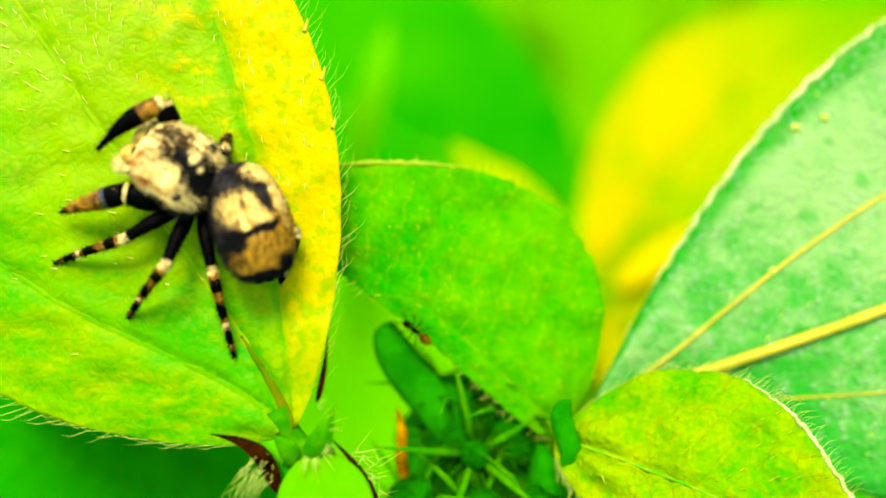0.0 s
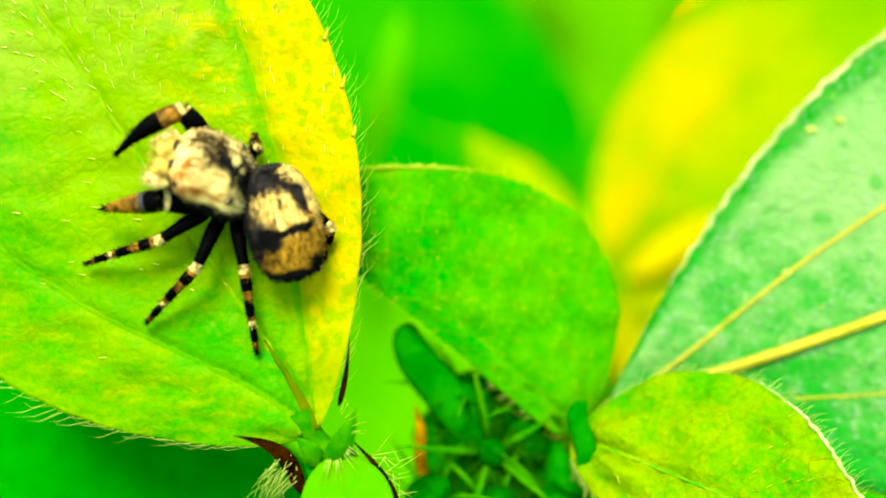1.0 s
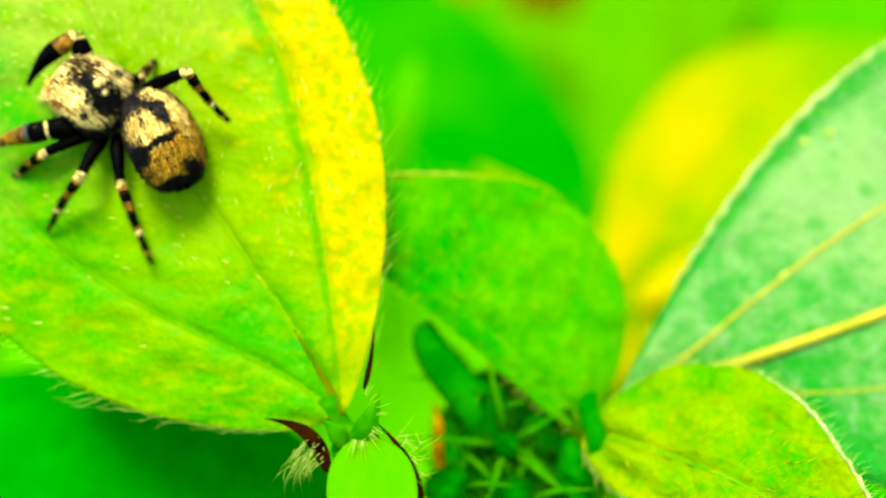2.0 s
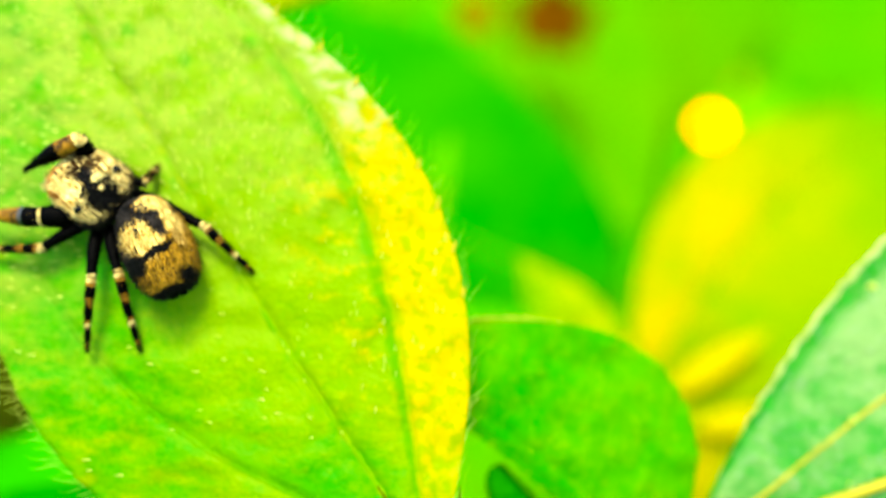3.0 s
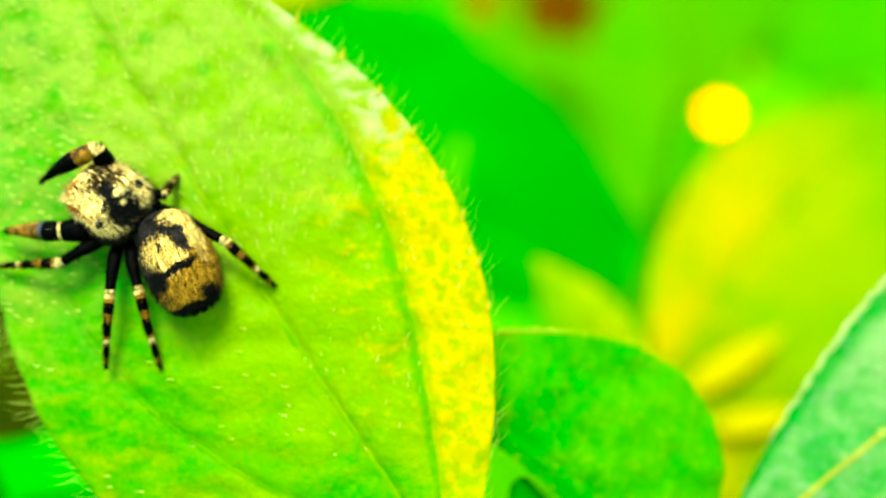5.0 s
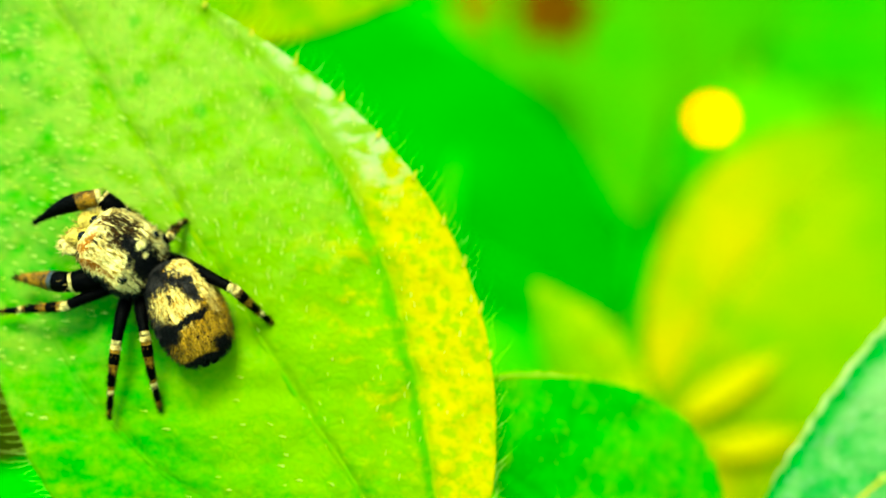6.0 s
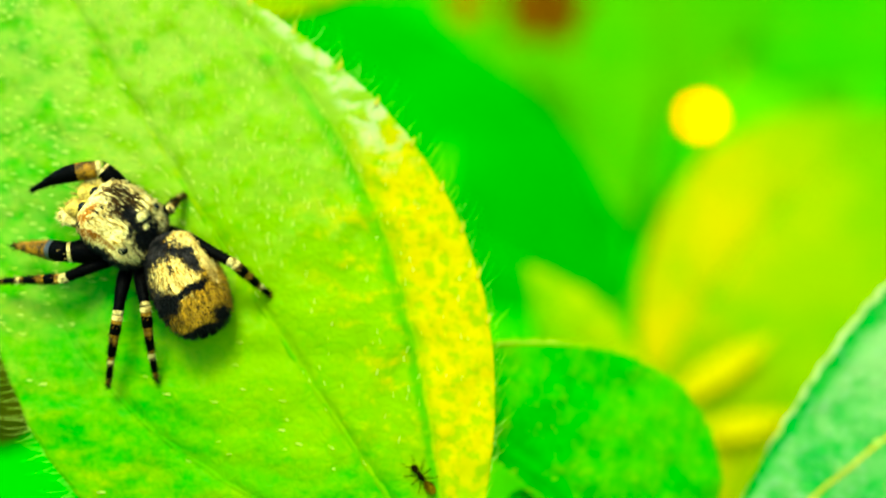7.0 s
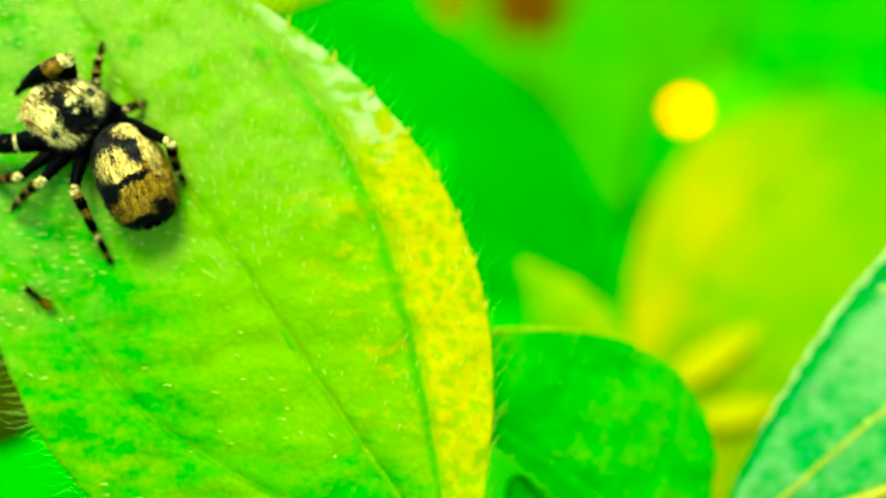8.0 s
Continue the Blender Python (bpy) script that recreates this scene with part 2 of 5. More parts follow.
    ms = node(nt, "ShaderNodeMixShader", {0: 0.25, 1: bs.outputs[0], 2: tr.outputs[0]})
    ls.new(ms.outputs[0], ns["Material Output"].inputs[0])
    return m


MAIN_LEAF = hairy_leaf_material((0.009, 0.124, 0.0003), (0.084, 0.150, 0.0004), (0.222, 0.168, 0.0003), (0.135, 0.165, 0.022), (0.18, 0.19, 0.006))
MID_LEAF = leaf_material("green_leaf", (0.0010, 0.112, 0.0002), (0.034, 0.144, 0.0003), (0.05, 0.12, 0.0004), (0.16, 0.165, 0.0005), edge_amount=0.0, bump=0.30, lean=0.06, dots=0.22, fine=1.0)
PALE_LEAF = leaf_material("pale_bluish_leaf", (0.008, 0.125, 0.007), (0.098, 0.172, 0.048), (0.002, 0.098, 0.0008), (0.13, 0.18, 0.11),
                          edge_from=0.84, edge_soft=0.10, edge_rough=0.5, edge_amount=1.0, edge_side=-1.0, spots=0.55, ribs=9, bump=0.6, dots=0.45, rise=0.20, lean=0.30, edge_u=(0.99, 0.9))
GOLD_LEAF = leaf_material("yellow_green_leaf", (0.005, 0.122, 0.0002), (0.15, 0.155, 0.0003), (0.18, 0.15, 0.0003), (0.19, 0.18, 0.002), edge_amount=0.3, bump=0.5, dots=0.4, fine=0.7)
QUILT_LEAF = leaf_material("quilted_leaf", (0.005, 0.125, 0.0002), (0.108, 0.154, 0.0003), (0.17, 0.15, 0.0003), (0.14, 0.17, 0.002), edge_amount=0.3, bump=0.6, dots=0.40, fine=0.9)
# darker green holds the shade cast by the spider's leaf above
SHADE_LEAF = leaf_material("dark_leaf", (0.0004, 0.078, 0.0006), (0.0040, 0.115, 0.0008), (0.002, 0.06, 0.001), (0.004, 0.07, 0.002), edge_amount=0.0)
LIME_LEAF = leaf_material("lime_leaf", (0.034, 0.190, 0.0002), (0.056, 0.200, 0.0002), (0.05, 0.13, 0.0003), (0.05, 0.14, 0.0003), edge_amount=0.0, fine=0.2)
FAR_DARK = leaf_material("deep_green_leaf", (0.0003, 0.096, 0.0003), (0.012, 0.118, 0.0003), (0.006, 0.11, 0.0003), (0.006, 0.11, 0.0003), edge_amount=0.0, fine=0.2)
FAR_MID = leaf_material("far_green_leaf", (0.022, 0.130, 0.0002), (0.036, 0.138, 0.0002), (0.02, 0.13, 0.0002), (0.02, 0.13, 0.0002), edge_amount=0.0, fine=0.2)
# lime leaf whose lit left and stalk side is coloured yellow
FAR_YELLOW = leaf_material("yellow_leaf", (0.050, 0.126, 0.0001), (0.100, 0.138, 0.0001), (0.195, 0.148, 0.0001), (0.12, 0.15, 0.0002), edge_amount=0.9, edge_side=-1.0, edge_from=-0.45, edge_soft=0.75, fine=0.22, edge_u=(0.80, 0.36))
FAR_GOLD = leaf_material("golden_leaf", (0.20, 0.172, 0.0001), (0.240, 0.185, 0.0001), (0.2, 0.15, 0.0002), (0.2, 0.16, 0.0002), edge_amount=0.0, fine=0.22)
SOFT_YELLOW = leaf_material("soft_yellow_leaf", (0.055, 0.150, 0.0001), (0.205, 0.185, 0.0001), (0.02, 0.12, 0.0002), (0.12, 0.15, 0.0002), edge_amount=0.7, edge_side=-1.0, edge_from=0.0, edge_soft=1.0, edge_u=(1.2, 1.1), rise=-0.35, fine=0.22)
FAR_LIME = leaf_material("far_lime_leaf", (0.028, 0.136, 0.0002), (0.052, 0.146, 0.0002), (0.05, 0.14, 0.0002), (0.05, 0.14, 0.0002), edge_amount=0.0, fine=0.2)
SHORT_HAIR = plain_material("short_hair", (0.20, 0.23, 0.010), (0.36, 0.36, 0.08), 1.0, 0.7, 0.0, 0, 0.35)
FINE_HAIR = plain_material("fine_hair", (0.10, 0.17, 0.004), (0.20, 0.22, 0.014), 1.0, 0.6, 0.02, 0, 0.3)
HAIR = plain_material("leaf_hair", (0.18, 0.28, 0.02), (0.32, 0.36, 0.07), 1.0, 0.7, 0.0, 0, 0.45)
TOOTH = plain_material("margin_tooth", (0.17, 0.15, 0.002), (0.23, 0.17, 0.004), 1.0, 0.5, 0.08, 0, 0.2)
RIB_YELLOW = plain_material("yellow_rib", (0.14, 0.140, 0.004), (0.22, 0.18, 0.010), 0.8, 0.5, 0.08, 0.3, 0.15)
RIB_GREEN = plain_material("green_rib", (0.02, 0.12, 0.0005), (0.10, 0.14, 0.001), 0.6, 0.6, 0.05, 0.3, 0.1)
RIB_BROWN = plain_material("brown_rib", (0.020, 0.055, 0.001), (0.048, 0.058, 0.001), 0.8, 0.7, 0.0, 0.4, 0.1)
RIB_SOFT = plain_material("soft_yellow_rib", (0.045, 0.138, 0.0008), (0.115, 0.155, 0.002), 0.7, 0.6, 0.02, 0.3, 0.2)
STEM = plain_material("green_stem", (0.006, 0.065, 0.0003), (0.026, 0.095, 0.0006), 0.6, 0.8, 0.0, 0.5)
STEM_BROWN = plain_material("brown_stem", (0.004, 0.012, 0.0004), (0.024, 0.026, 0.001), 0.15, 0.8, 0.0, 0.5)
DRY = plain_material("dry_brown", (0.0005, 0.0002, 0.0001), (0.011, 0.003, 0.0002), 2.6, 0.8, 0.0, 0.6)
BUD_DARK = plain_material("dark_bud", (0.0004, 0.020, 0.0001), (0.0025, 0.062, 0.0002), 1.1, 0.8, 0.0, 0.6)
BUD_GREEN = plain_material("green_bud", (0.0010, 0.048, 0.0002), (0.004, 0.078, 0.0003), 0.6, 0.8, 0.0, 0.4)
SEPAL = plain_material("sepal", (0.006, 0.080, 0.0004), (0.026, 0.118, 0.0008), 0.8, 0.8, 0.0, 0.3, 0.25)
BUD_BRISTLE = plain_material("bud_bristle", (0.004, 0.055, 0.0003), (0.020, 0.105, 0.0006), 0.8, 0.7, 0.0, 0, 0.3)
BRISTLE = plain_material("bristle", (0.025, 0.095, 0.0008), (0.08, 0.14, 0.003), 0.8, 0.7, 0.0, 0, 0.3)
PETAL = plain_material("red_brown_petal", (0.012, 0.005, 0.0001), (0.050, 0.017, 0.0002), 0.1, 0.8, 0.0, 0.3)
PETAL_OLIVE = plain_material("olive_petal", (0.040, 0.022, 0.0001), (0.100, 0.048, 0.0002), 0.1, 0.8, 0.0, 0.3)
# metal for the added disc that mirrors the sun as a glint
GLINT = plain_material("yellow_glint", (0.34, 0.046, 0.0), (0.35, 0.048, 0.0), 0.3, 0.42, 0.8, 0, 0, 1.0)


def ground_material():
    m, ns, ls = material("grassy_ground")
    nt = m.node_tree
    tc = ns.new("ShaderNodeTexCoord")
    a = noise_of(nt, tc.outputs["Object"], 6.0, 4)
    b = noise_of(nt, tc.outputs["Object"], 60.0, 4)
    col = mix(nt, smooth(nt, a, 0.35, 0.65), (0.006, 0.105, 0.0004), (0.045, 0.135, 0.0004))
    col = mix(nt, smooth(nt, b, 0.58, 0.75), col, (0.015, 0.085, 0.0005))
    ls.new(col, ns["Principled BSDF"].inputs["Base Color"])
    ns["Principled BSDF"].inputs["Roughness"].default_value = 0.9
    ns["Principled BSDF"].inputs["Specular IOR Level"].default_value = 0.0
    bmp = node(nt, "ShaderNodeBump", {"Height": b, "Strength": 0.6, "Distance": 0.01})
    ls.new(bmp.outputs[0], ns["Principled BSDF"].inputs["Normal"])
    return m


GROUND = ground_material()


# ------------------------------------------------------------------ mesh helpers
class Geo:
    """Vertices, faces, UVs by vertex and material slots, gathered for one mesh."""

    def __init__(self):
        self.v, self.f, self.uv, self.mi = [], [], [], []

    def vert(self, p, uv=(0.5, 0.5)):
        self.v.append(tuple(p))
        self.uv.append(uv)
        return len(self.v) - 1

    def face(self, ids, mi=0):
        self.f.append(tuple(ids))
        self.mi.append(mi)

    def tube(self, pts, radii, seg=6, mi=0, closed=True):
        pts = [Vector(p) for p in pts]
        rings = []
        side = None
        for i, p in enumerate(pts):
            d = (pts[min(i + 1, len(pts) - 1)] - pts[max(i - 1, 0)]).normalized()
            if side is None:
                side = d.orthogonal().normalized()
            side = (side - d * side.dot(d)).normalized()
            up = d.cross(side)
            r = radii[i]
            rings.append([self.vert(p + (side * math.cos(a) + up * math.sin(a)) * r, (i / (len(pts) - 1), k / seg))
                          for k, a in ((k, 2 * math.pi * k / seg) for k in range(seg))])
        slot = mi if callable(mi) else (lambda i: mi)
        for i in range(len(rings) - 1):
            for k in range(seg):
                self.face((rings[i][k], rings[i][(k + 1) % seg], rings[i + 1][(k + 1) % seg], rings[i + 1][k]), slot(i))
        if closed:
            self.face(list(reversed(rings[0])), slot(0))
            self.face(rings[-1], slot(len(rings) - 2))

    def spike(self, base, tip, r, bend=None, seg=3, mi=0):
        """A hair or bristle that tapers to a point."""
        base, tip = Vector(base), Vector(tip)
        midp = (base + tip) / 2 + (Vector(bend) if bend is not None else Vector())
        d = tip - base
        side = d.orthogonal().normalized()
        up = d.normalized().cross(side)
        ra = [self.vert(base + (side * math.cos(a) + up * math.sin(a)) * r) for a in (2 * math.pi * k / seg for k in range(seg))]
        rb = [self.vert(midp + (side * math.cos(a) + up * math.sin(a)) * r * 0.65) for a in (2 * math.pi * k / seg for k in range(seg))]
        t = self.vert(tip)
        for k in range(seg):
            j = (k + 1) % seg
            self.face((ra[k], ra[j], rb[j], rb[k]), mi)
            self.face((rb[k], rb[j], t), mi)

    def ball(self, shape, nu=20, nv=14, mi=0):
        """A closed round form: shape(theta, phi) gives the point; theta round, phi from pole to pole."""
        top = self.vert(shape(0, 0), (0, 0))
        rows = []
        for j in range(1, nv):
            rows.append([self.vert(shape(2 * math.pi * i / nu, math.pi * j / nv), (i / nu, j / nv)) for i in range(nu)])
        bot = self.vert(shape(0, math.pi), (0, 1))
        for i in range(nu):
            k = (i + 1) % nu
            self.face((top, rows[0][i], rows[0][k]), mi)
            self.face((bot, rows[-1][k], rows[-1][i]), mi)
            for j in range(len(rows) - 1):
                self.face((rows[j][i], rows[j + 1][i], rows[j + 1][k], rows[j][k]), mi)

    def mesh(self, name, materials, to_local):
        me = bpy.data.meshes.new(name)
        me.from_pydata([to_local @ Vector(p) for p in self.v], [], self.f)
        layer = me.uv_layers.new(name="UVMap")
        loops = np.empty(len(me.loops), dtype=np.int32)
        me.loops.foreach_get("vertex_index", loops)
        layer.data.foreach_set("uv", np.array(self.uv, dtype=np.float32)[loops].ravel())
        for m in materials:
            me.materials.append(m)
        me.polygons.foreach_set("material_index", self.mi)
        me.polygons.foreach_set("use_smooth", [True] * len(me.polygons))
        me.update()
        return me


MM = Matrix.Scale(0.001, 4)
TO_WORLD = BASE @ MM


def thing(name, base_mm, label, category, group=""):
    """An Empty at the foot of a thing, in plant space."""
    ob = new(name)
    ob.empty_display_size = 0.005
    ob.location = TO_WORLD @ Vector(base_mm)
    ob["foot"] = tuple(ob.location)
    return tagged(ob, label, category, group)


def part(name, geo, mats, parent, label="", kind="", space=None):
    """Link geo as one mesh under a thing or part. Its points are in plant space, or in space's own millimetres."""
    root = parent
    while root.parent is not None:
        root = root.parent
    to_local = MM if space == "own" else Matrix.Translation(-Vector(root["foot"])) @ TO_WORLD
    ob = new(name, geo.mesh(name, mats if isinstance(mats, (list, tuple)) else [mats], to_local))
    ob.parent = parent
    return tagged(ob, label, kind=kind)


# ------------------------------------------------------------------ leaves
class Leaf:
    """A blade with a base, an axis, two half widths, a profile, cupping, long arching veins and a wavy surface."""

    def __init__(self, base, tip, wide_r, wide_l, face=(0, -1, 0), k=0.79, arch=0.0, fold_r=0.0, fold_l=0.0, pucker=0.1,
                 seed=0, veins=(0.0, 0.68), groove=0.12, sharp=1.0, curl=0.0, cross=0.0, kl=None, bend=0.0, course=None):
        self.base, self.tip = Vector(base), Vector(tip)
        self.axis = self.tip - self.base
        self.length = self.axis.length
        self.axis.normalize()
        n = Vector(face)
        self.n = (n - self.axis * n.dot(self.axis)).normalized()
        self.side = self.axis.cross(self.n).normalized()
        self.wr, self.wl, self.k, self.arch = wide_r, wide_l, k, arch
        self.fr, self.fl, self.pucker, self.seed = fold_r, fold_l, pucker, seed
        self.kl, self.bend = kl or k, bend
        self.veins, self.groove, self.sharp, self.curl, self.cross = veins, groove, sharp, curl, cross
        self.course = course or (lambda c, u: c * (1 - math.exp(-(u + 0.02) / 0.085)))

    def width(self, u, v):
        p = max(0.0, math.sin(math.pi * min(1, max(0, u)) ** (self.k if v > 0 else self.kl))) ** self.sharp
        return (self.wr if v > 0 else self.wl) * p

    def point(self, u, v, lift=0.0):
        w = self.width(u, v)
        av = abs(v)
        h = self.arch * math.sin(math.pi * u)
        h += (self.fr if v > 0 else self.fl) * av * av * w
        p = self.base + self.axis * (self.length * u) + self.side * (w * v + self.bend * math.sin(math.pi * u))
        q = Vector((p.x * 0.55 + self.seed * 7.3, p.z * 0.55, p.y * 0.2))
        amp = self.pucker * min(1, w / 2)
        h += amp * noise.noise(q) + amp * 0.45 * noise.noise(q * 2.6)
        for c in self.veins:
            off = v - self.course(math.copysign(c, v) if c else 0.0, u)
            h -= self.groove * (1 - 0.5 * u) * (1.0 if c == 0 else 0.8) * math.exp(-(off * max(w, 0.5) / 0.28) ** 2) * min(1, w / 2)
        # tissue swells between the veins
        h += self.groove * 0.9 * math.sin(math.pi * min(1, av / 0.68)) * min(1, w / 3) if av < 0.68 else 0.0
        if self.cross:
            ph = u * 15 - 1.5 * av + 0.8 * noise.noise(q * 0.7) + (0.4 if v > 0 else 0.0)
            h += self.cross * (abs((ph % 1.0) - 0.5) * -2 + 1) ** 0.5 * min(1, w / 3) * (1 - 0.5 * av)
        if self.curl and av > 0.9:
            h -= self.curl * (av - 0.9) * 10 * min(1, w / 3)
        return p + self.n * (h + lift)

    def normal(self, u, v):
        e = 0.02
        a = self.point(min(1, u + e), v) - self.point(max(0, u - e), v)
        b = self.point(u, min(1, v + e)) - self.point(u, max(-1, v - e))
        n = b.cross(a)
        if n.dot(self.n) < 0:
            n = -n
        return n.normalized() if n.length > 1e-9 else self.n

    def blade(self, nu=60, nv=32, thick=0.22, wave=0.0):
        g = Geo()
        top, low = [], []
        for i in range(nu + 1):
            u = 0.004 + 0.993 * i / nu
            ra, rb = [], []
            for j in range(nv + 1):
                v = -1 + 2 * j / nv
                p = self.point(u, v)
                if wave and abs(v) > 0.93:
                    p += self.side * (wave * math.copysign(1, v) * noise.noise((u * 40, v * 3, self.seed)))
                uv = (u, (v + 1) / 2)
                ra.append(g.vert(p, uv))
                rb.append(g.vert(p - self.n * (thick * (1 - 0.75 * abs(v) ** 4)), uv))
            top.append(ra)
            low.append(rb)
        for i in range(nu):
            for j in range(nv):
                g.face((top[i][j], top[i][j + 1], top[i + 1][j + 1], top[i + 1][j]))
                g.face((low[i][j], low[i + 1][j], low[i + 1][j + 1], low[i][j + 1]))
            g.face((top[i][0], top[i + 1][0], low[i + 1][0], low[i][0]))
            g.face((top[i][nv], low[i][nv], low[i + 1][nv], top[i + 1][nv]))
        for j in range(nv):
            g.face((top[0][j], low[0][j], low[0][j + 1], top[0][j + 1]))
            g.face((top[nu][j], top[nu][j + 1], low[nu][j + 1], low[nu][j]))
        return g

    def vein(self, v, r0, r1, a=0.0, b=0.97, lift=0.0, steps=36):
        """A long vein; it leaves the midrib and settles at v."""
        g = Geo()
        us = [a + (b - a) * i / steps for i in range(steps + 1)]
        pts = [self.point(u, self.course(v, u), lift) for u in us]
        g.tube(pts, [r0 + (r1 - r0) * i / steps for i in range(steps + 1)], 6)
        return g

    def ridge(self, v, r0, r1, a=0.0, b=0.97, up=0.05, steps=60):
        """A low soft ridge over a long vein; it leaves the midrib and settles at v."""
        g = Geo()
        rows = []
        for i in range(steps + 1):
            u = a + (b - a) * i / steps
            vc = self.course(v, u)
            r = r0 + (r1 - r0) * i / steps
            vs = [(k, vc + k * r / max(0.6, self.width(u, vc))) for k in (-1, -0.6, -0.25, 0.25, 0.6, 1)]
            rows.append([g.vert(self.point(u, w, up * (1 - 2.2 * k * k)), (u, (w + 1) / 2)) for k, w in vs])
        for i in range(steps):
            for j in range(5):
                g.face((rows[i][j], rows[i + 1][j], rows[i + 1][j + 1], rows[i][j + 1]))
        return g

    def hairs(self, count, length, r, rnd, lean=0.8, u0=0.02, u1=0.98, v0=-0.97, v1=0.97):
        """Short bristles over the face in loose rows, leaning towards the tip and away from the midrib."""
        g = Geo()
        for i in range(count):
            u = u0 + (u1 - u0) * ((i + rnd.uniform(-0.4, 0.4)) / count) % 1.0
            v = v0 + (v1 - v0) * ((i * 0.6180339 + rnd.uniform(-0.02, 0.02)) % 1.0)
            if rnd.random() > (self.width(u, v) / max(self.wr, self.wl) + 0.1) * (0.06 if v < -0.2 and u < 0.5 else 1.0 if u > 0.42 else 0.25):
                continue
            p = self.point(u, v)
            n = self.normal(u, v)
            out = min(1.0, abs(v) / 0.2) * (0.55 if v > 0 else -0.9)
            d = (n * rnd.uniform(0.2, 0.45) + self.axis * lean * rnd.uniform(0.8, 1.1) + self.side * (out + rnd.uniform(-0.2, 0.2))).normalized()
            ln = length * rnd.uniform(0.6, 1.2)
            g.spike(p - n * 0.02, p + d * ln, r * rnd.uniform(0.7, 1.2), n * ln * 0.08)
        return g

    def fringe(self, step, length, r, rnd, sides=(1, -1), u0=0.02, u1=0.99):
        """Long hairs along the margin, bowed towards the tip."""
        g = Geo()
        for s in sides:
            u = u0
            while u < u1:
                p = self.point(u, s)
                out = self.side * s
                d = (out * rnd.uniform(0.5, 1.0) + self.axis * rnd.uniform(0.1, 0.9) + self.n * rnd.uniform(-0.35, 0.45)).normalized()
                ln = length * rnd.uniform(0.4, 1.3)
                g.spike(p - d * 0.05, p + d * ln, r * rnd.uniform(0.7, 1.2), out * ln * rnd.uniform(0.05, 0.2) - self.axis * ln * 0.05)
                u += step / self.length * rnd.uniform(0.4, 1.7)
        return g

    def rim(self, s, r, a, b, steps=90):
        """An uneven pale welt along one margin."""
        g = Geo()
        pts, rs = [], []
        for i in range(steps + 1):
            t = i / steps
            lump = 0.55 + 0.75 * abs(noise.noise((t * 14, self.seed, 0.3))) + 0.25 * noise.noise((t * 45, self.seed, 2.0))
            pts.append(self.point(a + (b - a) * t, s) + self.side * (s * r * 0.9 * noise.noise((t * 30, self.seed, 5.0))))
            rs.append(max(0.02, r * lump * math.sin(math.pi * (0.08 + 0.84 * t))))
        g.tube(pts, rs, 7)
        return g

    def teeth(self, step, length, rnd, sides=(1, -1), u0=0.1, u1=0.97):
        g = Geo()
        for s in sides:
            u = u0
            while u < u1:
                p = self.point(u, s)
                d = (self.side * s * 0.75 + self.axis * 0.8).normalized()
                ln = length * rnd.uniform(0.7, 1.3)
                g.spike(p - d * 0.2, p + d * ln, 0.10, self.side * s * 0.05, 5)
                u += step / self.length * rnd.uniform(0.8, 1.2)
        return g


def ground_point(p_mm):
    """The place on the ground straight under a place of plant space, in plant space."""
    w = TO_WORLD @ Vector(p_mm)
    return TO_WORLD.inverted() @ Vector((w.x, w.y, 0.0))


def drooped(a, b, sag, n=10):
    a, b = Vector(a), Vector(b)
    down = BASE.to_3x3().inverted() @ Vector((0, 0, -1))
    return [a.lerp(b, i / n) + down * (sag * math.sin(math.pi * i / n)) for i in range(n + 1)]


rnd = random.Random(4)
# ------------------------------------------------------------------ ground
def build_ground():
    g = Geo()
    n = 40
    ids = []
    for j in range(n + 1):
        for i in range(n + 1):
            a, b = (i / n * 2 - 1), (j / n * 2 - 1)
            x, y = math.copysign(abs(a) ** 3, a) * 400, math.copysign(abs(b) ** 3, b) * 400
            g.vert((x, y, 0), (i / n, j / n))
            ids.append(len(g.v) - 1)
    for j in range(n):
        for i in range(n):
            k = j * (n + 1) + i
            g.face((k, k + 1, k + n + 2, k + n + 1))
    ob = new("ground", g.mesh("ground", [GROUND], Matrix.Identity(4)))
    tagged(ob, "low green weedy ground under the shrubs", "ground", kind="structure")


def build_ground_cover():
    """Small leaves of low weeds, strewn over the ground ahead."""
    g = Geo()
    r = random.Random(11)
    for _ in range(3600):
        y = r.uniform(-1.2, 1.9)
        x = r.uniform(-1.5, 1.5)
        z = r.uniform(0.0, 0.05)
        a = r.uniform(0, 6.28)
        ln, w = r.uniform(0.015, 0.045), r.uniform(0.006, 0.016)
        d, s = Vector((math.cos(a), math.sin(a), r.uniform(0.0, 0.9))), Vector((-math.sin(a), math.cos(a), r.uniform(-0.3, 0.3)))
        p = Vector((x, y, z - 0.004))
        ids = [g.vert(p, (0, 0.5)), g.vert(p + d * ln * 0.45 + s * w, (0.45, 1)), g.vert(p + d * ln * 0.5 + Vector((0, 0, 0.002)), (0.5, 0.5)),
               g.vert(p + d * ln * 0.45 - s * w, (0.45, 0)), g.vert(p + d * ln, (1, 0.5))]
        mi = r.choice((0, 0, 1, 1, 2))
        g.face((ids[0], ids[1], ids[2]), mi), g.face((ids[0], ids[2], ids[3]), mi)
        g.face((ids[1], ids[4], ids[2]), mi), g.face((ids[2], ids[4], ids[3]), mi)
    ob = new("ground_cover", g.mesh("ground_cover", [FAR_DARK, FAR_LIME, FAR_YELLOW], Matrix.Identity(4)))
    tagged(ob, "low weeds with small green and yellowish leaves", "weeds", kind="stuff")


build_ground()
build_ground_cover()

